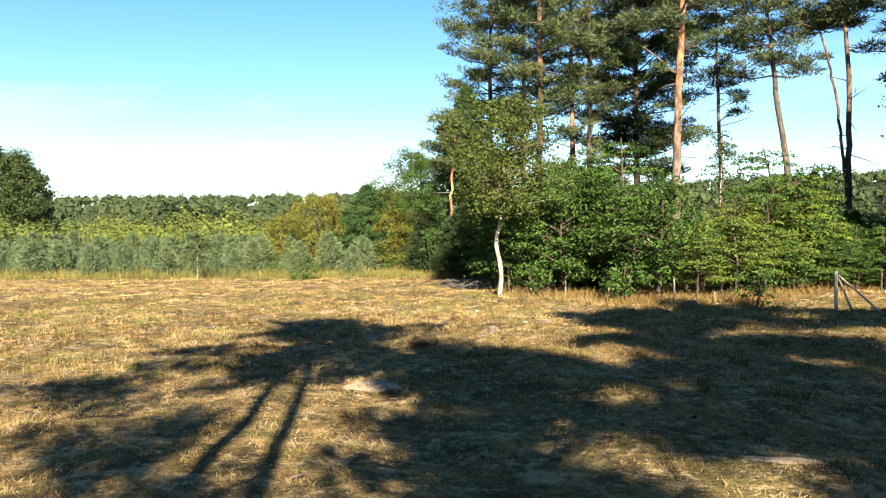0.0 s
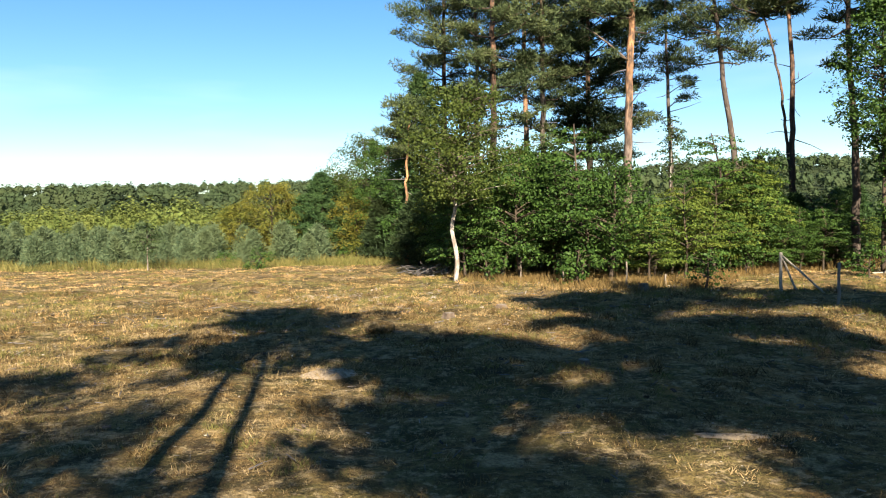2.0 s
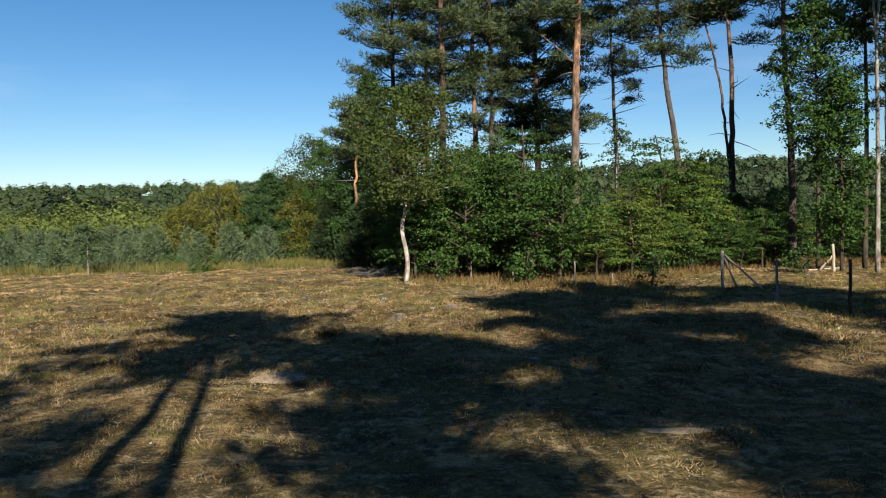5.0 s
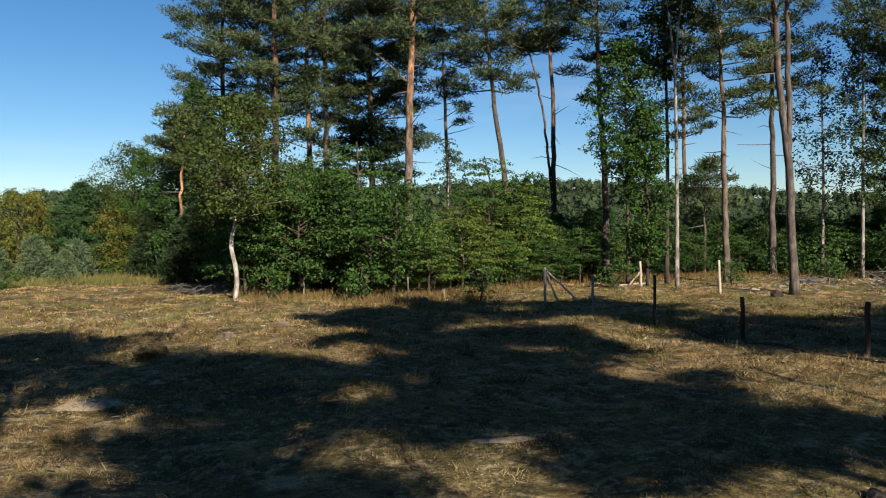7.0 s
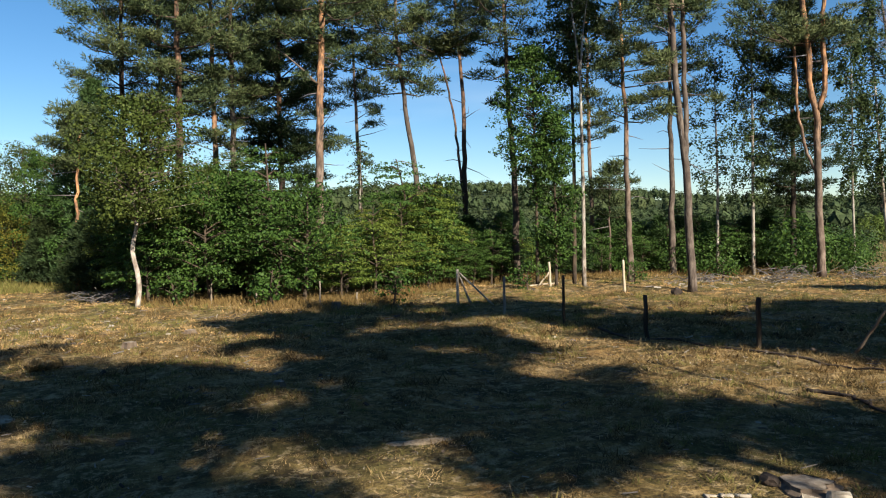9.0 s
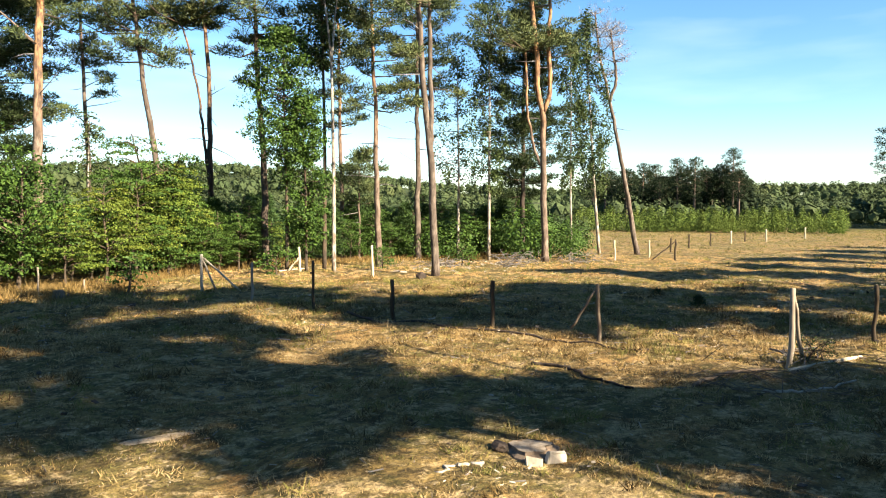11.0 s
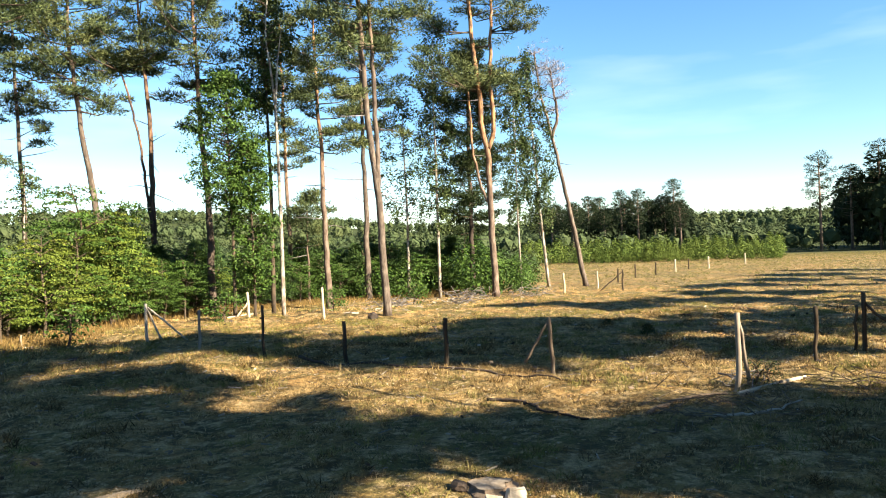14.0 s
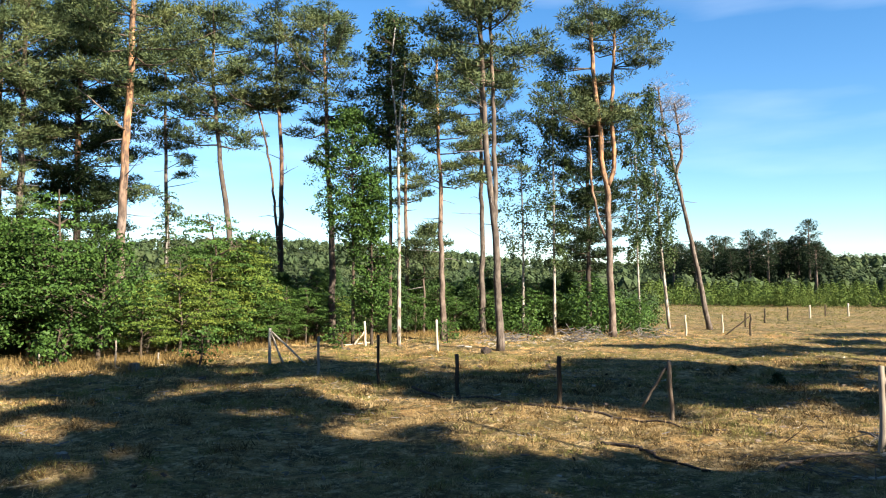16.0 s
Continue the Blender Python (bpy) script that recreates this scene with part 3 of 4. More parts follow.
tall_pine(30.4, 22.8, [[(0, 0, -0.1), (0, 0, 4.6), (0.05, 0, 12.6)]], (3.0, 12.2), 1.9, 0.15, 27, M_BARK_DARK, M_NEEDLE_DARK, branches=60, needles=110, pad=0.5, dead=2, label="slim dark conifer clothed almost to its foot")
tall_pine(23.4, 27.6, [[(0, 0, -0.1), (0, 0, 3.5), (0.1, 0, 5.2)]], (2.8, 5.2), 1.1, 0.07, 28, M_BARK, branches=14, dead=4, label="small Scots pine over the thicket")
tall_pine(0.35, 34.0, [[(0, 0, -0.1), (0.02, 0, 3.7), (0.2, 0, 6), (0.3, 0, 7.5)]], (5.4, 7.6), 1.15, 0.095, 29, M_BARK_ORANGE, branches=22, dead=5, label="small Scots pine with a bright orange trunk")
# the leaning, half-dead tree
leaner = tall_pine(38.92, 20.75, [[(0, 0, -0.1), (-0.43, 0.78, 4.9), (-0.86, 1.53, 9.2), (-1.17, 2.04, 11.6), (-1.31, 2.29, 14.2)],
                                  [(-0.84, 1.5, 9.0), (-0.65, 1.2, 10.2), (-0.69, 1.24, 10.9), (-0.9, 1.5, 13.2)]],
                   (10.4, 14.0), 1.0, 0.16, 33, M_BARK_GREY, M_DEAD, branches=34, needles=26, dead=5, taper=0.7, pad=0.34, needle_size=1.0,
                   label="leaning half-dead pine with a bare twiggy top", name="leaning_tree")

# birches and other broadleaf trees in the row
leafy_tree(1.85, 24.03, [(0, 0, -0.05), (0.1, 0, 0.65), (0.02, 0, 1.2), (-0.13, 0, 1.75), (-0.06, 0, 2.1), (0.1, 0, 2.5), (0.0, 0, 3.0), (-0.06, 0, 3.5), (0.2, 0, 4.3), (0.33, 0, 6.1)], (2.75, 6.3), 1.6, 0.085, 41,
           M_BIRCH_LOW, M_LEAF_OLIVE, 230, 64, 0.085, 0.5, "birch with a crooked white trunk at the wood edge", offset=(0.3, -0.35), forks=([(-0.03, 0, 2.9), (-0.4, 0.2, 3.8), (-0.6, 0.2, 5.0)],), clump=0.9, reach=0.38)
leafy_tree(37.55, 22.5, [(0, 0, -0.05), (-0.2, 0.35, 4.6), (-0.35, 0.6, 9.2), (-0.5, 0.85, 13.8)], (4.0, 14), 1.15, 0.1, 42, M_BIRCH, M_LEAF_BIRCH, 150, 80, 0.12, 0.5,
           "birch with a white trunk and hanging foliage", hang=0.6, clump=1.7, reach=0.34)
leafy_tree(35.2, 22.9, [(0, 0, -0.05), (-0.05, 0.1, 4.5), (-0.05, 0.1, 9), (-0.1, 0.2, 12)], (4.0, 12.2), 0.8, 0.07, 43, M_BIRCH, M_LEAF_BIRCH, 84, 70, 0.12, 0.5,
           "thin birch with sparse hanging foliage", hang=0.6, clump=1.7, reach=0.3)
leafy_tree(27.8, 22.9, [(0, 0, -0.05), (-0.02, 0, 7.3), (-0.05, 0.05, 11.5), (0.1, -0.1, 14)], (3.6, 14), 0.95, 0.085, 44, M_BIRCH, M_LEAF_BIRCH, 100, 80, 0.11, 0.5,
           "tall birch with hanging foliage", hang=0.6, clump=1.6, reach=0.36)
leafy_tree(27.5, 24.7, [(0, 0, -0.05), (0.05, 0, 4.5), (0, 0.1, 9), (0.05, 0.1, 10.4)], (4.2, 10.6), 1.25, 0.08, 72, M_BIRCH, M_LEAF_BIRCH, 66, 60, 0.11, 0.5,
           "grey-green birch with loose hanging foliage", hang=0.4, clump=1.3, reach=0.36)
leafy_tree(18.05, 22.82, [(0, 0, -0.05), (0, 0, 3.9), (-0.06, 0.05, 8.4), (-0.2, 0.16, 10), (-0.33, 0.26, 11.0), (-0.16, 0.13, 13)], (10.6, 13.4), 1.1, 0.095, 45, M_BIRCH, M_LEAF_BIRCH, 46, 26, 0.11, 0.4,
           "slender birch with a bare white forked trunk", forks=([(-0.05, 0.05, 8.3), (0.05, -0.02, 10.0), (0.18, -0.13, 11.2)],))
leafy_tree(17.8, 25.6, [(0, 0, -0.05), (-0.05, 0.03, 2), (0, 0, 4)], (3.2, 4.6), 0.6, 0.05, 46, M_BIRCH, M_LEAF, 24, 26, 0.1, 0.3, "thin pale-barked sapling behind the fence")
leafy_tree(17.1, 23.35, [(0, 0, -0.05), (0, 0, 3), (-0.1, 0.1, 6.4)], (1.2, 6.8), 0.8, 0.07, 47, M_TWIG, M_LEAF, 170, 60, 0.1, 0.1,
           "narrow column of green beech leaves round a slim trunk", name="beech_tree", reach=0.3, clump=0.75)
leafy_tree(16.55, 23.85, [(0, 0, -0.05), (0, 0, 4), (-0.05, 0.1, 7), (0, 0.15, 8.8)], (4.2, 9.3), 1.3, 0.08, 48, M_TWIG, M_LEAF, 230, 60, 0.1, 0.3,
           "young beech with a bright green crown among the pines", name="beech_tree", reach=0.36, clump=0.7)
leafy_tree(18.6, 24.15, [(0, 0, -0.05), (0.05, 0, 5), (0, 0.1, 10), (-0.05, 0.1, 13.8)], (8.4, 14.0), 1.05, 0.1, 50, M_TWIG, M_LEAF_BIRCH, 130, 66, 0.12, 0.3,
           "dark-leaved tree close behind the forked birch", name="beech_tree", reach=0.4, clump=0.9)
leafy_tree(12.6, 33.0, [(0, 0, -0.05), (0, 0, 4), (0.1, 0, 6.6)], (4.2, 6.8), 0.7, 0.06, 49, M_BIRCH, M_LEAF_BIRCH, 40, 26, 0.11, 0.4, "small drooping birch beside a pine", hang=0.8)

# mixed edge of the wood towards the young plantation
for (ex, ey, eh, er, em, es) in ((-1.9, 42.0, 6.8, 2.4, M_LEAF_OLIVE, 51), (-0.5, 39.5, 6.2, 2.1, M_LEAF, 52), (-3.4, 43.0, 4.8, 1.5, M_LEAF_OLIVE, 53), (0.6, 36.5, 6.2, 1.7, M_LEAF, 54),
                             (-7.2, 41.4, 4.1, 1.9, M_LEAF_GOLD, 55), (-2.4, 40.3, 3.6, 1.5, M_LEAF_GOLD, 56), (2.7, 30.5, 5.2, 1.5, M_LEAF, 57), (4.6, 29.2, 4.9, 1.5, M_LEAF, 58),
                             (-5.8, 43.6, 3.4, 1.4, M_LEAF_OLIVE, 59), (1.9, 28.5, 5.4, 1.2, M_LEAF_OLIVE, 60), (6.1, 30.0, 4.6, 1.5, M_LEAF, 61), (-9.2, 42.6, 3.1, 1.5, M_LEAF_GOLD, 62)):
    leafy_tree(ex, ey, [(0, 0, -0.05), (0.1, 0, eh * 0.5), (0, 0.1, eh)], (eh * 0.1, eh), er, 0.07, es, M_TWIG, em, int(70 + 46 * er * eh / 4), 84, 0.085, 0.3,
               "bushy tree turning yellow at the plantation edge" if em is M_LEAF_GOLD else "bushy green broadleaf tree at the wood edge", name="broadleaf_tree", group="wood edge trees", reach=0.46, clump=0.7)
for (ex, ey, eh, er, es) in ((1.2, 36.0, 9.2, 2.4, 63), (-4.25, 40.8, 4.7, 2.2, 64), (0.9, 33.2, 3.2, 1.3, 65), (-0.9, 36.8, 3.0, 1.0, 66)):
    t = young_conifer(es, eh, er, M_NEEDLE_DARK if es in (65, 66) else M_SPRUCE, "dark spruce with drooping tiers of branches", "spruce_tree", "spruces", pads=int(110 + 16 * eh), needles=90, size=1.4, pad=0.4, flat=0.3)
    t.matrix_basis = pose(ex, ey, ground_z(ex, ey))

# ---------------------------------------------------------------- beech thicket along the row
EDGE = [(1.9, 25.6), (4.0, 25.0), (6.4, 22.0), (9.3, 22.6), (11.5, 25.2), (14.5, 27.2), (18, 28.2), (22, 27.6), (26.5, 26.2), (30, 24.6), (34, 25.2), (38, 28.5)]


def skyline(x, y, tall):
    """The thicket's height, which rises and falls along the row."""
    az = math.degrees(math.atan2(x, y))
    rise = np.interp(az, (4, 9, 12, 16, 18.5, 21.5, 23.5, 26.5, 28.5, 36, 41, 60), (1.2, 1.25, 1.3, 1.25, 0.82, 0.82, 1.2, 1.25, 0.8, 0.76, 0.9, 0.86))
    return tall * rise


rng = np.random.default_rng(77)
spots = []
edge = np.array(EDGE)
cuts = np.concatenate([[0], np.cumsum(np.linalg.norm(np.diff(edge, axis=0), axis=1))])
for k in range(4000):
    if len(spots) >= 185:
        break
    s = cuts[-1] * rng.random() ** 1.15
    p = np.array([np.interp(s, cuts, edge[:, 0]), np.interp(s, cuts, edge[:, 1])])
    depth = 9.5 * rng.random() ** 1.4
    q = p + p / np.linalg.norm(p) * depth
    if all((q[0] - a) ** 2 + (q[1] - b) ** 2 > 0.8 for a, b, _ in spots):
        tall = 0.78 + 0.42 * rng.random()
        tall = skyline(q[0], q[1], tall)
        spots.append((q[0], q[1], tall))
for k in range(34):
    bx, by, bs = 10.6 + 7.0 * rng.random(), 25.6 + 5.5 * rng.random(), 0.8 + 0.35 * rng.random()
    spots.append((bx, by, skyline(bx, by, bs)))
kinds = [sapling(101, 2.9, 1.05, M_LEAF, 56, 96, 0.064, 0.2, 0.0), sapling(102, 3.5, 1.0, M_LEAF, 58, 100, 0.062, 0.2, 0.0), sapling(103, 2.5, 1.0, M_LEAF, 70, 56, 0.066, 0.2, 0.4),
         sapling(104, 3.1, 1.0, M_LEAF_YELLOW, 54, 96, 0.064, 0.2, 0.0), sapling(105, 2.7, 1.15, M_LEAF, 56, 100, 0.064, 0.18, 0.0)]
share = [[], [], [], [], []]
for i, sp in enumerate(spots):
    j = 3 if (9.0 < sp[0] < 14 and i % 3 == 0) or i % 17 == 0 else (0, 1, 2, 4)[i % 4]
    share[j].append(sp)
for first, sp in zip(kinds, share):
    place_copies(first, sp)
low = sapling(106, 1.1, 0.55, M_LEAF, 22, 26, 0.09, 0.1)
place_copies(low, [(8.9, 20.6, 1.0), (5.6, 22.2, 1.1), (2.9, 24.3, 1.0), (15.5, 23.0, 1.0), (20.2, 22.3, 0.8), (24.3, 21.6, 0.9)])

# young spruces among the beeches, below the pines
spruce = young_conifer(208, 2.6, 0.95, M_SPRUCE, "young spruce growing below the pines", "young_spruce", "young spruces", pads=90, needles=70, size=1.1, pad=0.28, flat=0.3)
rng = np.random.default_rng(209)
shade_spots = []
for k in range(26):
    s = cuts[5] + (cuts[-1] - cuts[5]) * (k + rng.random()) / 26
    p = np.array([np.interp(s, cuts, edge[:, 0]), np.interp(s, cuts, edge[:, 1])])
    q = p * (1 + (0.2 + 3.0 * rng.random()) / np.linalg.norm(p))
    shade_spots.append((q[0], q[1], 0.65 + 0.6 * rng.random()))
place_copies(spruce, shade_spots)

# young pine plantation
front = young_conifer(201, 2.0, 0.75, M_NEEDLE_BLUE, "young blue-green pine in the plantation", "young_pine", "young pines", pads=40, needles=80, pad=0.34, size=1.35, flat=0.85)
second = young_conifer(202, 1.75, 0.8, M_NEEDLE_BLUE, "young blue-green pine in the plantation", "young_pine", "young pines", pads=38, needles=80, pad=0.36, size=1.35, flat=0.85)
rng = np.random.default_rng(8)
rows = ([], [])
for k in range(3000):
    if len(rows[0]) + len(rows[1]) >= 130:
        break
    px = -40 + 36 * rng.random()
    py = 34.5 + 0.02 * abs(px) + 14 * rng.random() ** 1.3
    if px > -8 and py > 40:
        continue
    if all((px - a) ** 2 + (py - b) ** 2 > 2.0 for a, b, _ in rows[0] + rows[1]):
        rows[k % 2].append((px, py, 0.58 + 0.5 * rng.random() ** 1.3))
place_copies(front, rows[0])
place_copies(second, rows[1])
leafy_tree(-11.05, 32.6, [(0, 0, -0.05), (0, 0, 0.9), (0.03, 0, 1.9)], (0.9, 2.2), 0.5, 0.03, 203, M_BIRCH, M_LEAF_BIRCH, 40, 34, 0.08, 0.3, "lone birch shoot in the grass", name="birch_shoot")
bush = sapling(204, 0.8, 0.5, M_LEAF, 24, 30, 0.08, 0.05)
place_copies(bush, [(-6.5, 33.2, 1.0), (-1.3, 39.2, 1.0), (-3.0, 39.6, 0.9), (-8.4, 35.2, 0.8)])
heath = young_conifer(205, 0.6, 0.4, M_NEEDLE_DARK, "dark heather tuft in the shaded grass", "heather_tuft", "heather", pads=20, needles=60, pad=0.2)
place_copies(heath, [(16.8, 7.35, 0.4), (19.0, 9.5, 0.36)])
shoot = sapling(207, 0.8, 0.5, M_LEAF_BIRCH, 24, 18, 0.06, 0.05)
place_copies(shoot, [(11.75, 3.45, 0.5), (12.2, 3.3, 0.4)])


# ---------------------------------------------------------------- distance
def crowd(name, label, category, mat, spots, blades, size, seed, conic=0.0, low=0.05, squash=1.0, heart=0.0):
    """Many small trees or shrubs in one mesh: spots are (x, y, height, radius)."""
    rng = np.random.default_rng(seed)
    sp = np.array(spots)
    n = len(sp)
    c = np.repeat(sp, blades, 0)
    f = low + (1 - low) * rng.random((len(c), 1))
    wide = np.where(f < 0.35, 0.55 + f, 1.0) * (1 - conic * f) * np.sqrt(np.clip(1.0 - (np.maximum(f - 0.35, 0) / 0.66) ** 2, 0, 1))
    a = rng.random((len(c), 1)) * 6.283
    q = c[:, 3:4] * wide * rng.random((len(c), 1)) ** 0.45 * squash
    base = ground_z(c[:, 0], c[:, 1])[:, None]
    p = np.concatenate([c[:, :1] + np.cos(a) * q, c[:, 1:2] + np.sin(a) * q, base + c[:, 2:3] * f], 1)
    out = np.concatenate([np.cos(a) * q, np.sin(a) * q, (f - 0.45) * c[:, 3:4] * 1.6], 1) / c[:, 3:4]
    nrm = unit(out + rng.normal(size=p.shape) * 0.25 + np.array([0, 0, 0.2]))
    u = unit(np.cross(nrm, rng.normal(size=p.shape)))
    v = np.cross(nrm, u)
    s = size * c[:, 2:3] * (0.6 + 0.8 * rng.random((len(c), 1)))
    tri = np.stack([p - u * s * 0.6 - v * s * 0.35, p + u * s * 0.6 - v * s * 0.35, p + v * s * 0.75], 1)
    if heart:
        # a lumpy core closes each crown against the light behind
        bm = bmesh.new()
        bmesh.ops.create_icosphere(bm, subdivisions=1, radius=1)
        ball = np.array([[v.co for v in face.verts] for face in bm.faces], dtype=float)
        bm.free()
        grow = heart * (0.8 + 0.4 * rng.random((n, len(ball), 1, 1)))
        half = sp[:, 2] * (1 - low) * 0.5
        core = ball[None] * np.stack([sp[:, 3] * (1 - conic * 0.6), sp[:, 3] * (1 - conic * 0.6), half], 1)[:, None, None, :] * grow
        mid = np.stack([sp[:, 0], sp[:, 1], ground_z(sp[:, 0], sp[:, 1]) + sp[:, 2] * low + half], 1)
        tri = np.concatenate([tri, (core + mid[:, None, None, :]).reshape(-1, 3, 3)])
    return tagged(new(name, faces_mesh(name, tri, mat)), label, category, kind="stuff")


def scatter(seed, count, az, dist, height, radius, power=1.0, skip=None, mixed=0.45):
    rng = np.random.default_rng(seed)
    out = []
    while len(out) < count:
        a = radians(az[0] + (az[1] - az[0]) * rng.random())
        d = dist[0] + (dist[1] - dist[0]) * rng.random() ** power
        x, y = d * math.sin(a), d * math.cos(a)
        stand = noise.noise((x * 9 / d, y * 9 / d, d * 0.03 + seed))
        h = height[0] + (height[1] - height[0]) * min(1.35, max(0.0, 0.45 + (1.05 - mixed) * stand + mixed * (rng.random() - 0.4)))
        if skip and skip(x, y):
            continue
        out.append((x, y, h, h * radius * (0.75 + 0.5 * rng.random())))
    return out


def in_field(x, y):
    """The open field that runs out to the east."""
    az, d = math.degrees(math.atan2(x, y)), math.hypot(x, y)
    return az > 58 and d < 104 + 1.0 * max(0, az - 58)


crowd("young_plantation", "dense plantation of young blue-green pines", "trees", M_NEEDLE_BLUE, scatter(301, 420, (-36, -7), (48, 78), (1.0, 2.1), 0.4), 180, 0.065, 301, 0.5)
crowd("scrub", "light green birch and pine scrub", "scrub", M_SCRUB, scatter(302, 620, (-36, 2), (62, 140), (1.6, 4.6), 0.42), 200, 0.05, 302, 0.3)
crowd("scrub", "soft green scrub behind the pines", "scrub", M_HAZE, scatter(303, 760, (2, 62), (50, 135), (0.9, 2.6), 0.55, skip=in_field), 130, 0.075, 303, 0.3)
crowd("scrub", "bushy undergrowth below the pines", "scrub", M_LEAF, scatter(304, 230, (3, 58), (36, 50), (1.2, 2.6), 0.5), 320, 0.045, 304, 0.2)
crowd("plantation", "rows of bright green young trees", "trees", M_PLANT, scatter(305, 330, (57, 76), (106, 128), (1.6, 3.9), 0.3, mixed=1.0), 220, 0.05, 305, 0.6)
crowd("far_wood", "mixed woodland on low hills", "wood", M_FAR, scatter(306, 1100, (-36, 90), (170, 330), (3.5, 8.5), 0.5, skip=in_field), 150, 0.065, 306, 0.15, heart=0.66)
crowd("far_wood", "mixed woodland on low hills", "wood", M_FAR, scatter(307, 1500, (-36, 90), (330, 660), (6, 11), 0.45, skip=in_field), 100, 0.09, 307, 0.15, heart=0.66)
crowd("far_wood", "patch of darker trees in the distance", "wood", M_FAR_DARK, scatter(308, 34, (-21, -15), (150, 190), (5.5, 8.5), 0.4), 150, 0.07, 308, 0.25, heart=0.66)
crowd("far_pine_wood", "dark pine wood beyond the plantation", "wood", M_FAR_DARK, scatter(309, 80, (59, 70), (190, 235), (8, 13), 0.3, mixed=1.0), 260, 0.05, 309, 0.2, 0.1, heart=0.6)
crowd("far_pine_wood", "dark pine wood at the field's end", "wood", M_FAR_DARK, scatter(310, 110, (79.5, 100), (172, 225), (15, 22), 0.2), 300, 0.045, 310, 0.1, 0.1, heart=0.6)

# never in view: added to block the low bright sky behind the camera
crowd("screen_wood", "unseen pine wood added behind the clearing to block low sky", "wood", M_FAR_DARK, scatter(312, 330, (105, 262), (26, 70), (9, 13), 0.22), 110, 0.06, 312, 0.1, 0.05)


def far_pine(x, y, h, crown0, radius, seed, label):
    rng = np.random.default_rng(seed)
    tree = thing("pine_tree", x, y, label, "tree", "far pines")
    lean = rng.normal() * 0.4
    part("trunk", tubes_mesh("trunk", [[((0, 0, -0.2), 0.33), ((lean * 0.4, 0, h * 0.5), 0.24), ((lean, 0, h * 0.96), 0.08)]], M_BARK_GREY, 7), tree)
    pads, rad, limbs = [], [], []
    for k in range(34):
        f = (k + rng.random()) / 34
        z = crown0 + (h - crown0) * f
        a = k * 2.4
        q = radius * (0.3 + 0.8 * math.sin(math.pi * min(1, f * 0.85 + 0.12))) * (0.4 + 0.7 * rng.random())
        p = np.array([lean * z / h + math.cos(a) * q, math.sin(a) * q, z])
        pads.append(p)
        rad.append(0.75 + 0.5 * rng.random())
        limbs.append([((lean * z / h, 0, z - 0.4), 0.07), (p, 0.02)])
    branchwork(limbs, M_BARK_GREY, 4, tree)
    part("crown", faces_mesh("crown", needle_pads(rng, np.array(pads), np.array(rad), 90, 3.6, 0.5), M_FAR_DARK), tree)


for i, (a, d, h, c) in enumerate(((78.4, 172, 20.5, 9), (80.3, 176, 18, 7), (82.0, 174, 22.6, 8), (84.0, 172, 22, 9), (85.6, 176, 21, 6), (87.5, 174, 22, 8))):
    far_pine(d * math.sin(radians(a)), d * math.cos(radians(a)), h, c, 3.4, 400 + i, "tall dark pine at the field's far end")
far_pine(176.9, 69.3, 18.6, 8.5, 2.3, 410, "lone pointed conifer over the far wood")
rng = np.random.default_rng(413)
for i in range(26):
    a, d = 58.5 + 11 * (i + rng.random()) / 26, 184 + 30 * rng.random()
    far_pine(d * math.sin(radians(a)), d * math.cos(radians(a)), 11.5 + 4.8 * rng.random(), 6.5, 2.6, 420 + i, "dark pine in the wood beyond the plantation")
for i, (x, y, h, r) in enumerate(((-45.6, 78.2, 10.6, 2.6), (-48.6, 76.6, 11.4, 3.0), (-46.6, 80.5, 9.6, 2.6), (-52, 76, 11, 3.2))):
    leafy_tree(x, y, [(0, 0, -0.1), (0.2, 0, h * 0.5), (0, 0.2, h)], (h * 0.1, h), r, 0.2, 460 + i, M_TWIG, M_LEAF_BIRCH, 190, 110, 0.2, 0.2,
               "dark dense broadleaf tree at the clearing's side", name="broadleaf_tree", group="side trees", reach=0.85, clump=0.75)

# ---------------------------------------------------------------- pines behind, whose shade falls across the clearing
SHADE = [(-1.99, -4.0, 12.5, 8.7, 2.6, 22), (-0.67, -4.2, 12.5, 9.8, 1.8, 16), (2.1, -6.2, 11.0, 9.2, 1.15, 18), (3.5, -8.0, 11.5, 8.9, 1.4, 17), (1.9, -9.0, 9.5, 8.3, 1.1, 10), (6.5, -8.5, 11.3, 8.0, 1.75, 38), (6.9, -8.3, 10.4, 8.1, 1.1, 26), (8.9, -11.6, 9.9, 8.2, 1.0, 22),
         (9.9, -13.8, 9.6, 7.2, 1.3, 26), (9.6, -14.8, 10.4, 7.4, 1.7, 34), (6.9, -4.2, 13.2, 9.8, 1.6, 24), (13.0, -4.0, 12.9, 10.4, 2.1, 26), (9.4, -3.6, 13.4, 11.2, 1.3, 20), (15.4, -9.0, 13.2, 9.2, 1.6, 24),
         (17.4, -10.5, 11.4, 7.6, 1.4, 24), (19.8, -9.0, 12.6, 8.8, 1.4, 24), (21.6, -10.5, 11.2, 7.8, 1.4, 24), (24.6, -11.0, 10.6, 7.6, 1.4, 24), (27.4, -7.0, 13.6, 10.2, 1.2, 24), (31.0, -8.5, 12, 9, 1.3, 24),
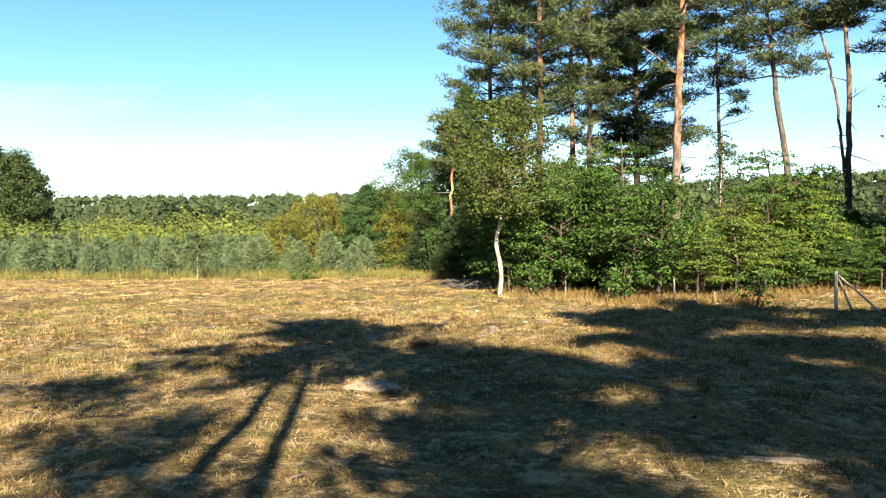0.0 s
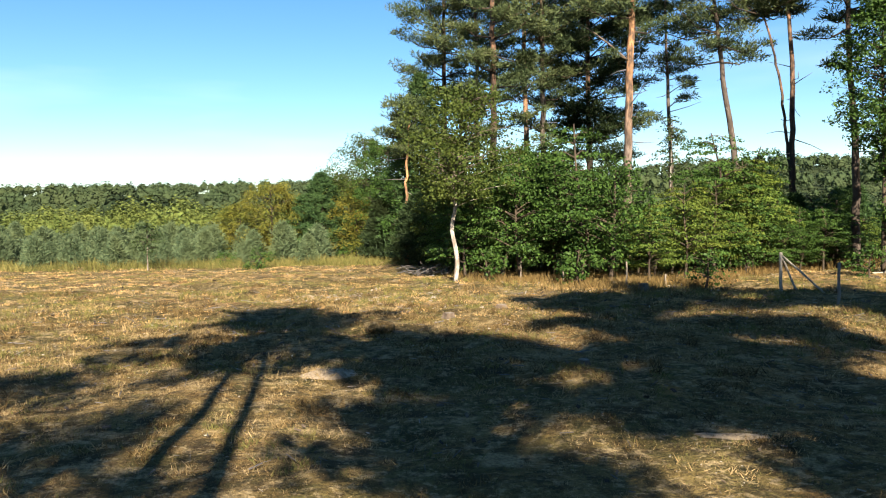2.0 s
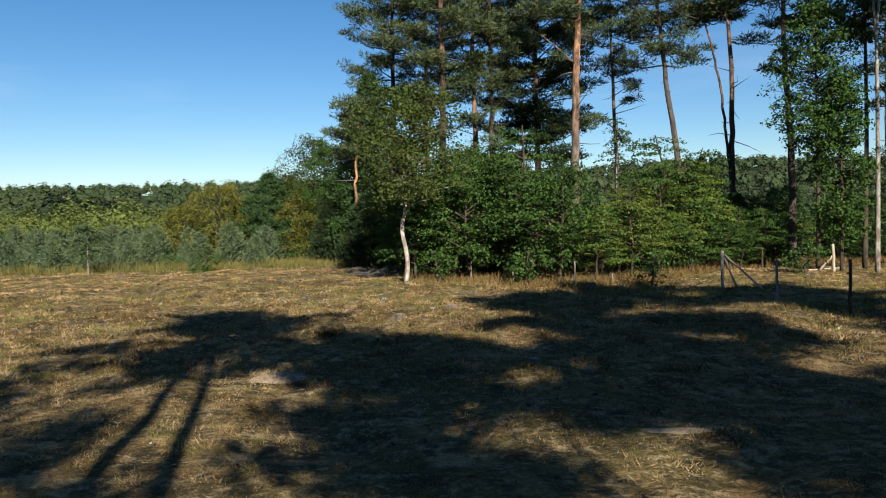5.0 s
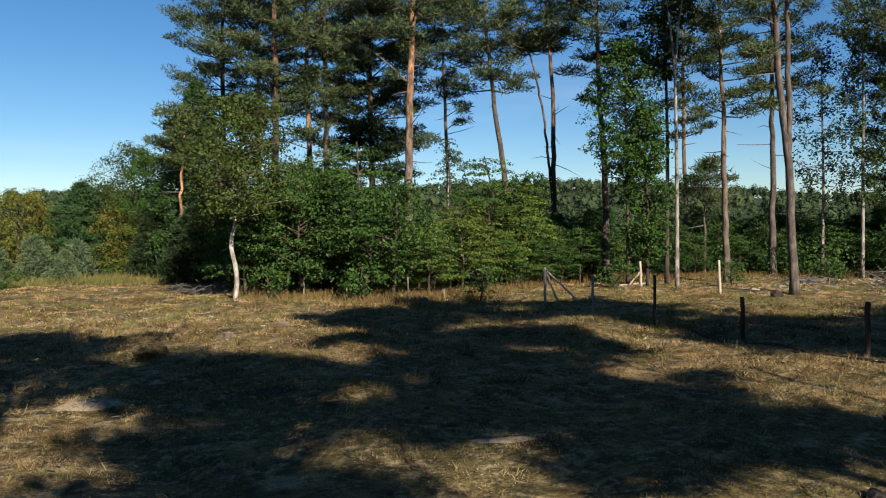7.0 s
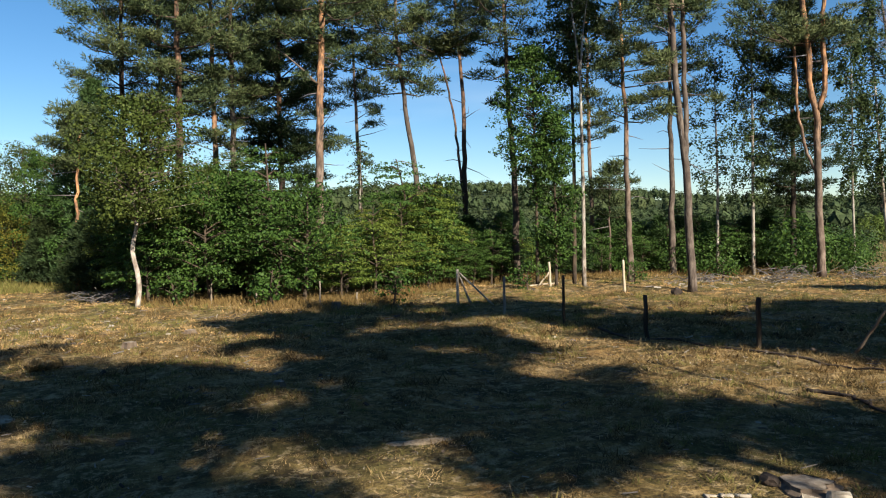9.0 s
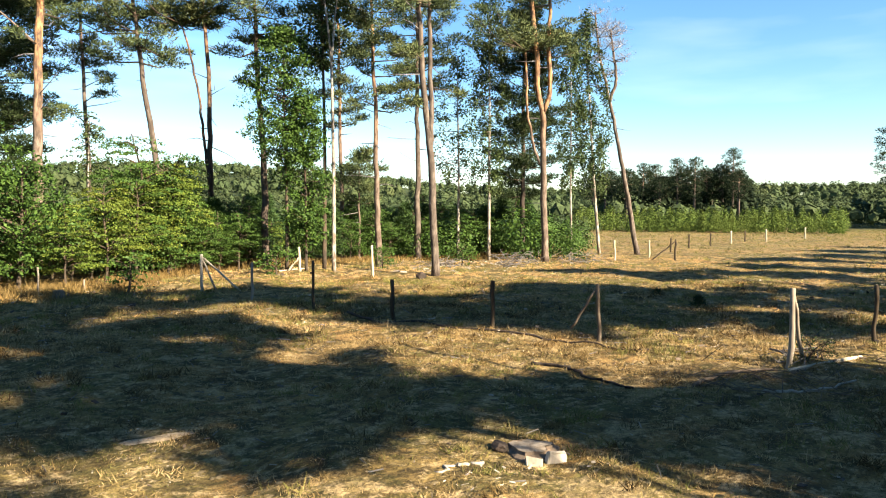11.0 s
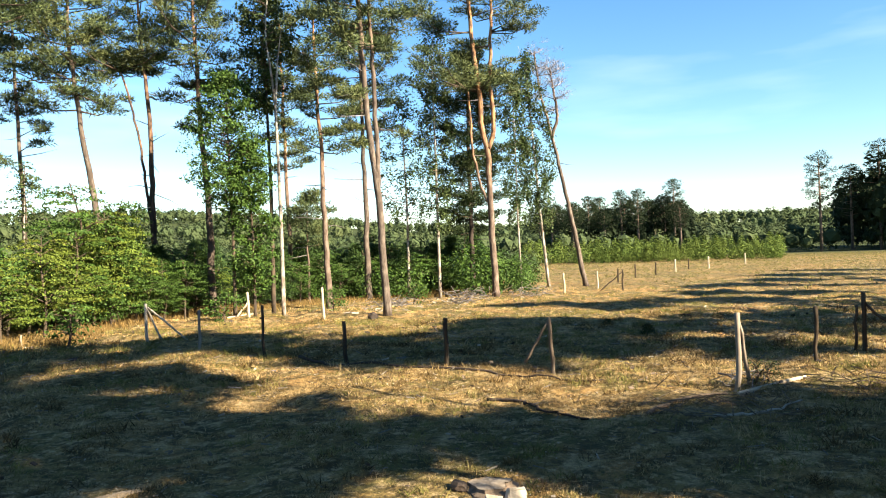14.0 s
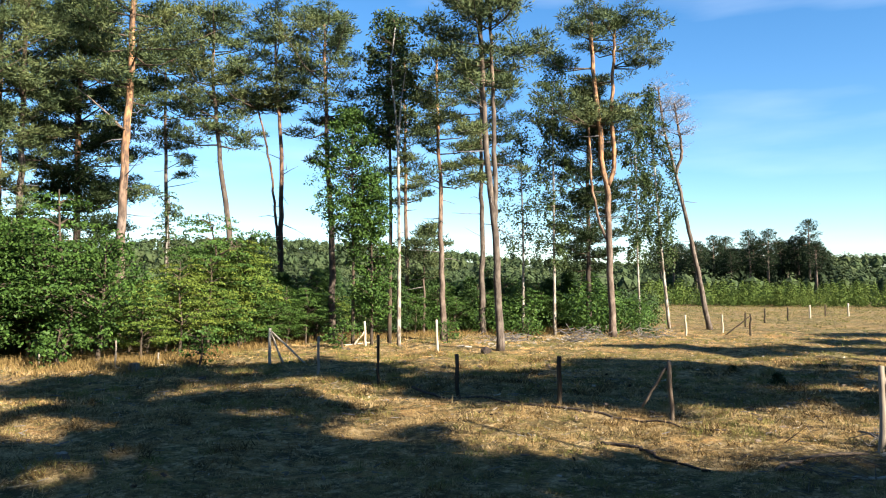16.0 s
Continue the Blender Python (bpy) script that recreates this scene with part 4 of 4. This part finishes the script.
         (36.0, -9, 12.5, 8.5, 1.6, 26), (42, -8, 12.5, 8.5, 2.0, 28), (48, -9.5, 12.5, 8.5, 2.0, 28), (55, -8, 12.5, 8.5, 2.1, 28), (63, -9, 13, 8, 2.4, 30), (-3.1, -6.0, 9.6, 8.5, 1.3, 4), (6.6, -6.5, 11.6, 9.4, 1.3, 18),
         (11.6, -15.4, 9.8, 7.6, 1.8, 30), (10.2, -17.5, 11.0, 8.0, 1.6, 28), (9.0, -8.6, 12.8, 11.5, 1.2, 12), (12.6, -8.4, 11.8, 10.6, 1.1, 12), (-1.6, -9.4, 9.6, 8.6, 1.2, 6), (14.2, -9.5, 12.0, 10.0, 1.5, 20),
         (18.6, -10.0, 12.6, 10.6, 1.5, 20), (21.2, -9.5, 12.4, 10.4, 1.5, 20)]
for i, (sx, sy, h, c0, r, many) in enumerate(SHADE):
    lean = 1.37 if i == 0 else 0.0
    tall_pine(sx, sy, [[(0, 0, -0.1), (0.05 + 0.5 * lean, 0, h * 0.5), (lean, 0.05, h)]], (c0, h), r, 0.15 if i < 2 else 0.08, 500 + i, M_BARK_GREY, branches=many, dead=2, needles=40 if i < 2 else (26 if many < 8 else 56), needle_size=2.4 if i < 2 else 2.7, pad=0.36, flat=0.4, loose=(0.26, 0.12), even=(0.5, 0.8), point=0.9 if i < 2 else 0.1, tier=0,
              label="tall Scots pine that shades the clearing", group="shade pines")

# ---------------------------------------------------------------- fence and posts
def stick(a, b, ra, rb, mat, name, seed, sides=8):
    """A slightly crooked round pole between two points, with uneven girth."""
    rng = np.random.default_rng(seed)
    a, b = np.array(a, dtype=float), np.array(b, dtype=float)
    path = []
    for k in range(6):
        t = k / 5
        w = rng.normal(size=3) * 0.012 * (0 < k < 5)
        path.append((a + (b - a) * t + w, (ra + (rb - ra) * t) * (0.92 + 0.16 * rng.random())))
    return tubes_mesh(name, [path], mat, sides)


def fence_post(x, y, h, lean, seed, mat=None, thick=0.05, label="weathered wooden fence post standing in dry grass", brace=None, group="fence posts", name="fence_post"):
    post = thing(name, x, y, label, "post", group)
    mat = mat or M_POST_SHADED
    part("shaft", stick((0, 0, -0.25), (lean[0], lean[1], h), thick * 0.82, thick * 0.7, mat, "shaft", seed), post)
    for i, (foot, top) in enumerate(brace or ()):
        part("brace", stick(foot, top, thick * 0.55, thick * 0.45, mat, "brace", seed + 50 + i), post)
    return post


fence_post(10.37, 19.13, 1.1, (0.0, 0), 601, M_CHIP, 0.055, "grey corner post with two slanting braces", [((0.95, -0.65, -0.05), (0.04, -0.03, 1.0)), ((0.45, -0.1, -0.05), (0.03, 0, 0.95))])
fence_post(10.31, 16.46, 0.98, (0.05, 0.03), 602, M_POST_GREY)
fence_post(10.44, 13.96, 1.16, (-0.02, 0), 603)
fence_post(10.65, 11.40, 0.92, (-0.04, 0.03), 604, None, 0.065)
fence_post(10.80, 8.81, 0.92, (0.02, 0), 605, None, 0.06)
# stump-bark brown puts the shade on this post into its colour
fence_post(11.47, 6.84, 1.06, (-0.05, 0.03), 606, M_STUMP_BARK, 0.05, "weathered fence post with a slanting side rod", [((-0.18, 0.5, 0.22), (-0.06, 0.06, 0.95))])
fence_post(11.09, 3.46, 1.2, (0.05, 0), 607, M_POST_GREY, 0.055, "grey end post with a leaning strut", [((0.55, 0.0, -0.05), (0.06, 0, 1.12))])
fence_post(14.46, 3.11, 1.02, (0.0, 0), 608)
fence_post(16.30, 2.64, 1.12, (0.0, 0), 609, None, 0.06, "fence post coloured as in shade, with a slanting strut", [((0.16, -0.93, -0.05), (0, -0.03, 0.9)), ((-0.02, 0.16, -0.05), (-0.01, 0.12, 0.85))])
fence_post(24.06, 2.90, 1.0, (0.0, 0), 610)
for i, (x, y, h) in enumerate(((17.28, 19.61, 1.12), (16.71, 23.21, 0.95), (32.57, 18.63, 1.0), (36.51, 18.76, 0.95), (61.1, 24.0, 1.1), (69.1, 23.9, 1.15), (79.0, 23.5, 1.2))):
    fence_post(x, y, h, (-0.04 if i < 2 else 0, 0.02), 620 + i, M_PALE, 0.065 if i < 4 else 0.1, "pale new split-wood post in dry grass", group="pale posts",
               brace=[((-0.35, 0.35, -0.03), (-0.04, 0.04, 0.55))] if i == 1 else None)
fence_post(34.85, 16.5, 1.05, (0, 0), 630, None, 0.06, "weathered post with a slanting brace", [((-0.75, 0.95, -0.05), (0, 0, 0.95))])
for i, (x, y, h) in enumerate(((49, 22.2, 1.0), (55, 23.2, 1.0), (65, 24.3, 1.0), (43.5, 20.9, 0.9))):
    fence_post(x, y, h, (0, 0), 640 + i, None, 0.07, "grey fence post far along the field")
for i, (x, y, h) in enumerate(((6.72, 21.09, 0.75), (5.32, 23.3, 0.5), (4.16, 24.6, 0.85), (8.1, 21.6, 0.4))):
    fence_post(x, y, h, (0.0, 0.02), 650 + i, M_CUT, 0.035, "thin grey-brown stake at the thicket's foot", group="stakes", name="stake")


# ---------------------------------------------------------------- stumps, logs and litter
def stump(x, y, r, h, seed, label):
    rng = np.random.default_rng(seed)
    st = thing("tree_stump", x, y, label, "stump", "stumps")
    n = 16
    rim = [1 + 0.16 * rng.normal() * (k % 2) + 0.08 * rng.normal() for k in range(n)]
    bm = bmesh.new()
    rings = []
    for z, s in ((-0.1, 1.5), (0.02, 1.25), (h * 0.6, 1.0), (h, 0.97)):
        rings.append([bm.verts.new((math.cos(6.283 * k / n) * r * s * rim[k], math.sin(6.283 * k / n) * r * s * rim[k], z)) for k in range(n)])
    for a, b in zip(rings, rings[1:]):
        for k in range(n):
            bm.faces.new((a[k], a[(k + 1) % n], b[(k + 1) % n], b[k]))
    me = bpy.data.meshes.new("bark")
    bm.to_mesh(me)
    bm.free()
    me.materials.append(M_STUMP_BARK)
    part("bark", me, st)
    bm = bmesh.new()
    top = [bm.verts.new((math.cos(6.283 * k / n) * r * 0.95 * rim[k], math.sin(6.283 * k / n) * r * 0.95 * rim[k], h + 0.006 * rng.normal())) for k in range(n)]
    mid = bm.verts.new((0, 0, h + 0.01))
    for k in range(n):
        bm.faces.new((top[k], top[(k + 1) % n], mid))
    me = bpy.data.meshes.new("cut_face")
    bm.to_mesh(me)
    bm.free()
    me.materials.append(M_CUT)
    part("cut_face", me, st, "weathered sawn top face")
    return st


def chunk(x, y, r, seed, mat, label, name, flat=0.6, turn=0.0, long=1.0):
    """A rough lump or billet."""
    rng = np.random.default_rng(seed)
    bm = bmesh.new()
    bmesh.ops.create_icosphere(bm, subdivisions=2, radius=r)
    for v in bm.verts:
        v.co *= 1 + 0.18 * rng.normal() * 0.6
        v.co.x *= long
        v.co.z *= flat
    me = bpy.data.meshes.new(name)
    bm.to_mesh(me)
    bm.free()
    me.materials.append(mat)
    ob = new(name, me)
    ob.matrix_basis = pose(x, y, ground_z(x, y) + r * flat * 0.55, 0, 0, turn)
    return tagged(ob, label, name.replace("_", " "))


def billet(x, y, long, wide, high, turn, seed, mat, label):
    """A split block of firewood with rough edges."""
    rng = np.random.default_rng(seed)
    bm = bmesh.new()
    bmesh.ops.create_cube(bm, size=1, matrix=Matrix.Diagonal((long, wide, high, 1)))
    bmesh.ops.bevel(bm, geom=list(bm.edges), offset=0.012, segments=1, affect="EDGES")
    for v in bm.verts:
        v.co += Vector(rng.normal(size=3) * 0.013)
        v.co.y *= 1 - 0.2 * (v.co.z / high + 0.5)
    me = bpy.data.meshes.new("wood_billet")
    bm.to_mesh(me)
    bm.free()
    me.materials.append(mat)
    ob = new("wood_billet", me)
    ob.matrix_basis = pose(x, y, ground_z(x, y) + high * 0.36, 8, -6, turn)
    tagged(ob, label, "firewood", "billets")


stump(5.48, 3.98, 0.2, 0.07, 701, "low weathered pine stump with grey billets beside it")
stump(1.05, 15.6, 0.12, 0.12, 703, "low bleached stump in dry grass")
stump(2.4, 17.1, 0.11, 0.1, 704, "low bleached stump in dry grass")
stump(7.0, 20.4, 0.13, 0.22, 705, "small pale stump at the thicket")
stump(2.6, 10.1, 0.08, 0.08, 706, "small bleached stump in the shade")
billet(5.24, 3.78, 0.16, 0.07, 0.09, 143, 710, M_CHIP, "bleached split billet lying beside the stump")
billet(5.45, 3.68, 0.17, 0.08, 0.1, 150, 711, M_CHIP, "bleached grey split billet lying beside the stump")
chunk(5.3, 4.22, 0.08, 712, M_BARK_DARK, "dark slab of bark by the stump", "bark_slab", 0.6, 60, 1.3)
chunk(-0.4, 14.0, 0.3, 713, M_SOIL, "low earth mound in the grass", "earth_mound", 0.5)
chunk(18.2, 18.1, 0.17, 714, M_BARK_DARK, "dark root lump beside a post", "root_lump", 0.9)


def lying_log(a, b, r, seed, mat, label, name="lying_log"):
    log = thing(name, a[0], a[1], label, "log", "lying wood")
    z = ground_z(a[0], a[1])
    part("bole", stick((0, 0, r * 0.7), (b[0] - a[0], b[1] - a[1], ground_z(b[0], b[1]) - z + r * 0.7), r, r * 0.7, mat, "bole", seed), log)


def lying_branch_or_shadow(points, r, seed, mat, label):
    """A crooked branch along the ground, half sunk in the grass; also a shadow-line stand-in."""
    rng = np.random.default_rng(seed)
    x0, y0 = points[0]
    log = thing("lying_branch_or_shadow", x0, y0, label, "branch", "lying wood")
    z0 = ground_z(x0, y0)
    line = resample([(x - x0, y - y0, 0) for x, y in points], 6 * len(points))
    path = []
    for k, p in enumerate(line):
        q = p + np.array([rng.normal() * 0.03, rng.normal() * 0.03, 0])
        q[2] = ground_z(x0 + q[0], y0 + q[1]) - z0 + r * (0.5 + 0.5 * rng.random())
        path.append((q, r * (1.0 - 0.5 * k / len(line)) * (0.8 + 0.4 * rng.random())))
    part("bole", tubes_mesh("bole", [path], mat, 7), log)


lying_log((10.95, 3.42), (12.9, 2.96), 0.04, 720, M_PALE, "pale barkless pole lying by the end post")
# dark strip laid where a shadow line runs beside the posts
lying_branch_or_shadow([(10.26, 12.5), (10.3, 9.5), (10.58, 7.9), (10.75, 7.0), (10.71, 5.5)], 0.03, 721, M_BARK_DARK, "thin dark strip standing in for a shadow line along the fence")
lying_branch_or_shadow([(8.86, 6.45), (8.98, 5.95), (8.78, 5.5), (8.6, 4.65)], 0.03, 722, M_BARK_DARK, "dark crooked branch lying in the straw")
lying_branch_or_shadow([(4.9, 4.13), (4.65, 4.2), (4.42, 4.14)], 0.022, 723, M_CHIP, "thin crooked bleached branch")
lying_branch_or_shadow([(9.5, 3.3), (10.2, 2.75), (10.9, 2.5)], 0.025, 724, M_CHIP, "bleached branch in the dry grass")
lying_branch_or_shadow([(9.2, 4.1), (10.2, 3.8), (10.9, 3.55)], 0.03, 725, M_STUMP_BARK, "dark bare branch beside the end post")
lying_log((16.0, 23.6), (17.6, 23.9), 0.028, 726, M_PALE, "pale pole lying behind the fence")


def brush_pile(x, y, wide, high, count, seed, label, thick=0.014, mat=M_DEAD):
    rng = np.random.default_rng(seed)
    pile = thing("brush_pile", x, y, label, "brushwood", "brushwood")
    for k in range(count):
        a = rng.random() * 6.283
        c = np.array([rng.normal() * wide * 0.4, rng.normal() * wide * 0.4, 0.03 + high * rng.random() * 0.7])
        d = np.array([math.cos(a), math.sin(a), rng.normal() * 0.3]) * (0.2 + 0.35 * rng.random())
        e = rng.normal(size=3) * 0.08
        part("branch", tubes_mesh("branch", [[(c - d, thick), (c + e, thick * 0.7), (c + d, thick * 0.3)]], mat, 4), pile)


brush_pile(25.4, 19.4, 1.3, 0.7, 70, 730, "heap of grey brushwood below the pines")
brush_pile(29.8, 19.0, 1.2, 0.7, 60, 731, "heap of grey brushwood beside a pine")
brush_pile(11.7, 3.6, 0.5, 0.12, 10, 732, "loose brushwood round the end post")
brush_pile(9.7, 3.35, 1.3, 0.14, 40, 736, "dark broken twigs strewn in the grass", 0.008, M_STUMP_BARK)
brush_pile(12.4, 1.9, 1.0, 0.16, 28, 737, "brown twigs strewn in the grass", 0.009, M_STUMP_BARK)
brush_pile(14.8, 1.6, 0.8, 0.15, 22, 733, "low heap of twigs in the grass", 0.01)
brush_pile(22.5, 21.3, 1.6, 0.3, 50, 734, "scattered grey twigs under the pines")
brush_pile(0.9, 27.5, 1.2, 0.5, 50, 735, "dark fallen twigs at the wood edge")


# ---------------------------------------------------------------- grass and litter
def tufts(name, label, mat, spots, blades, high, seed, lean=0.55, wide=0.006):
    """Tufts of thin blades; spots are (x, y, scale)."""
    rng = np.random.default_rng(seed)
    c = np.repeat(np.asarray(spots), blades, 0)
    n = len(c)
    s = c[:, 2:3]
    p = np.concatenate([c[:, :2] + rng.normal(size=(n, 2)) * 0.05 * s, (ground_z(c[:, 0], c[:, 1]) - 0.02)[:, None]], 1)
    way = unit(np.concatenate([rng.normal(size=(n, 2)) * lean, np.ones((n, 1))], 1))
    side = unit(np.cross(way, rng.normal(size=(n, 3))))
    long = high * s * (0.5 + rng.random((n, 1)))
    tri = np.stack([p - side * wide * s, p + side * wide * s, p + way * long], 1)
    return tagged(new(name, faces_mesh(name, tri, mat)), label, "grass", kind="stuff")


def meadow(seed, count, az, dist, scale, power=1.0, patch=None, cut=0.0):
    rng = np.random.default_rng(seed)
    out = []
    for _ in range(count * 6):
        if len(out) >= count:
            break
        a = radians(az[0] + (az[1] - az[0]) * rng.random())
        d = math.sqrt(dist[0] ** 2 + (dist[1] ** 2 - dist[0] ** 2) * rng.random() ** power)
        x, y = d * math.sin(a), d * math.cos(a)
        if patch and noise.noise((x * patch, y * patch, seed)) < cut:
            continue
        out.append((x, y, scale * (0.6 + 0.8 * rng.random()) * min(1.25, 0.4 + d / 20)))
    return out


FIELD = (-38, 90)
tufts("dry_grass", "clumps of dry straw-coloured grass", M_STRAW, meadow(801, 16000, FIELD, (3.6, 19), 0.75, 1.3, 1.9, 0.02), 6, 0.08, 801, 1.5, 0.0042)
tufts("dead_grass", "matted brown dead grass", M_MAT, meadow(807, 12000, FIELD, (3.6, 20), 0.6, 1.25, 1.3, -0.05), 6, 0.10, 807, 1.6, 0.007)
tufts("dry_grass", "dry grass across the far clearing", M_STRAW_PALE, meadow(802, 16000, FIELD, (15, 44), 0.8, 1.0, 0.9, 0.02), 6, 0.06, 802, 1.3, 0.009)
# the short upright sward, in patches of straw, green and brown
tufts("sward", "short upright straw-coloured sward", M_STRAW, meadow(831, 17000, FIELD, (3.4, 15), 0.8, 1.15, 0.8, -0.12), 9, 0.055, 831, 0.6, 0.006)
tufts("sward", "pale bleached sward across the clearing", M_STRAW_PALE, meadow(832, 13000, FIELD, (14, 40), 0.75, 0.9, 0.5, -0.1), 9, 0.055, 832, 0.9, 0.011)
tufts("sward", "short upright brownish sward", M_MAT, meadow(833, 9000, FIELD, (3.4, 18), 0.8, 1.1, 1.1, 0.02), 9, 0.07, 833, 0.5, 0.006)
tufts("green_grass", "patches of short greenish grass", M_GRASS, meadow(803, 20000, FIELD, (3.6, 36), 0.75, 1.0, 0.6, 0.05), 8, 0.085, 803, 0.5, 0.006)
tufts("green_grass", "greenish grass over the far field", M_GRASS, meadow(804, 12000, (56, 90), (24, 150), 1.0, 0.8), 6, 0.1, 804, 0.7, 0.015)
tufts("tall_grass", "green rough grass along the plantation", M_GRASS, [(x, y, 1.6 * s) for x, y, s in
      [(-30 + 32 * random.random(), 33.6 + 5.5 * random.random(), 0.8 + 0.6 * random.random()) for _ in range(2600)]], 8, 0.2, 805, 0.5, 0.008)
tufts("tussocks", "tussocks of dry and green grass", M_STRAW, meadow(814, 1500, FIELD, (4.2, 24), 1.5, 1.1, 0.5, 0.0), 30, 0.06, 814, 1.1, 0.0045)
tufts("tussocks", "tussocks of dull green grass", M_GRASS, meadow(815, 1300, FIELD, (4.2, 26), 1.4, 1.1, 0.4, 0.05), 30, 0.075, 815, 0.8, 0.0045)
tufts("tussocks", "dark tussocks of dead grass", M_MAT, meadow(816, 1300, FIELD, (4.2, 26), 1.5, 1.1, 0.45, 0.0), 30, 0.075, 816, 0.9, 0.005)
strip = []
rng = np.random.default_rng(9)
for k in range(2600):
    s = cuts[-1] * rng.random()
    p = np.array([np.interp(s, cuts, edge[:, 0]), np.interp(s, cuts, edge[:, 1])])
    q = p * (1 + (rng.normal() * 1.1 - 0.5) / np.linalg.norm(p))
    strip.append((q[0], q[1], 1.2 + 0.8 * rng.random()))
tufts("russet_grass", "tall russet dry grass along the thicket", M_BRACKEN, strip, 8, 0.14, 806, 0.5, 0.008)


def bare_sand(x, y, long, wide, high, turn, seed):
    """A low uneven patch of bare pale sand, its rim sunk into the sward."""
    rng = np.random.default_rng(seed)
    rim = 1 + 0.22 * rng.normal(size=20)
    rim = (rim + np.roll(rim, 1) + np.roll(rim, -1)) / 3
    verts, faces = [], []
    c, d = math.cos(radians(turn)), math.sin(radians(turn))
    for j in range(6):
        f = j / 5
        for k in range(20):
            a = 6.283 * k / 20
            u, v = math.cos(a) * long * f * rim[k], math.sin(a) * wide * f * rim[k]
            px, py = x + u * c - v * d, y + u * d + v * c
            verts.append((px, py, ground_z(px, py) + high * (1 - f * f) * (0.8 + 0.4 * rng.random()) - 0.03 * f ** 4))
    for j in range(5):
        for k in range(20):
            k2 = (k + 1) % 20
            faces.append((j * 20 + k, (j + 1) * 20 + k, (j + 1) * 20 + k2, j * 20 + k2))
    me = bpy.data.meshes.new("bare_sand")
    me.from_pydata(verts, [], faces)
    me.polygons.foreach_set("use_smooth", [True] * len(me.polygons))
    me.materials.append(M_SAND)
    tagged(new("bare_sand", me), "low patch of bare pale sand in the grass", "sand", kind="stuff")


bare_sand(-1.0, 10.2, 0.6, 0.3, 0.025, 20, 861)
bare_sand(3.2, 6.9, 0.45, 0.22, 0.02, -20, 863)


def litter(name, label, mat, spots, long, wide, seed):
    """Small chips and splinters lying about."""
    rng = np.random.default_rng(seed)
    c = np.asarray(spots)
    n = len(c)
    s = c[:, 2:3]
    p = np.concatenate([c[:, :2], (ground_z(c[:, 0], c[:, 1]) + 0.04)[:, None]], 1)
    a = rng.random((n, 1)) * 6.283
    u = np.concatenate([np.cos(a), np.sin(a), rng.normal(size=(n, 1)) * 0.25], 1) * long * s * (0.4 + rng.random((n, 1)))
    v = np.concatenate([-np.sin(a), np.cos(a), rng.normal(size=(n, 1)) * 0.5], 1) * wide * s
    w = np.array([0, 0, 0.009]) * s
    top = [p - u - v + w, p + u - v * 0.6 + w, p + u * 0.9 + v + w, p - u + v * 0.7 + w]
    low = [q - 2 * w for q in top]
    faces = [np.stack(top, 1)] + [np.stack([low[i], low[(i + 1) % 4], top[(i + 1) % 4], top[i]], 1) for i in range(4)]
    return tagged(new(name, faces_mesh(name, np.concatenate(faces), mat)), label, "litter", kind="stuff")


litter("wood_chips", "bleached wood chips scattered in the grass", M_CHIP, meadow(811, 7000, (-38, 90), (4.5, 36), 0.3, 0.95, 0.9, 0.12), 0.04, 0.014, 811)
litter("twigs", "dry twigs scattered in the grass", M_DEAD, meadow(812, 900, (-38, 90), (3.6, 24), 0.5, 1.2), 0.14, 0.006, 812)
litter("bark_litter", "dark bark scraps in the grass", M_STUMP_BARK, meadow(813, 500, (-38, 90), (3.6, 24), 0.6, 1.2), 0.06, 0.025, 813)

litter("wood_scraps", "bleached scraps of split wood in the grass", M_CHIP, meadow(821, 260, (-38, 90), (5, 34), 0.45, 0.9), 0.08, 0.024, 821)


def strewn(seed, x, y, wide, deep, count, size):
    rng = np.random.default_rng(seed)
    return [(x + rng.normal() * wide, y + rng.normal() * deep, size * (0.5 + rng.random())) for _ in range(count)]


litter("bleached_debris", "bleached bark and chips strewn across the clearing", M_CHIP, strewn(841, -1.0, 20.0, 1.6, 0.7, 110, 0.42), 0.09, 0.035, 841)
litter("bleached_debris", "pale chips and split wood strewn under the pines", M_CHIP, strewn(842, 24.4, 20.8, 2.4, 1.2, 130, 0.75), 0.1, 0.035, 842)
litter("bleached_debris", "pale chips near the stump", M_CHIP, strewn(843, 5.0, 3.7, 0.5, 0.25, 24, 0.25), 0.07, 0.025, 843)

litter("bark_scraps", "dark clods and bark scraps in the grass", M_BARK_DARK, meadow(822, 220, (-38, 90), (6, 28), 0.5, 1.0), 0.07, 0.05, 822)
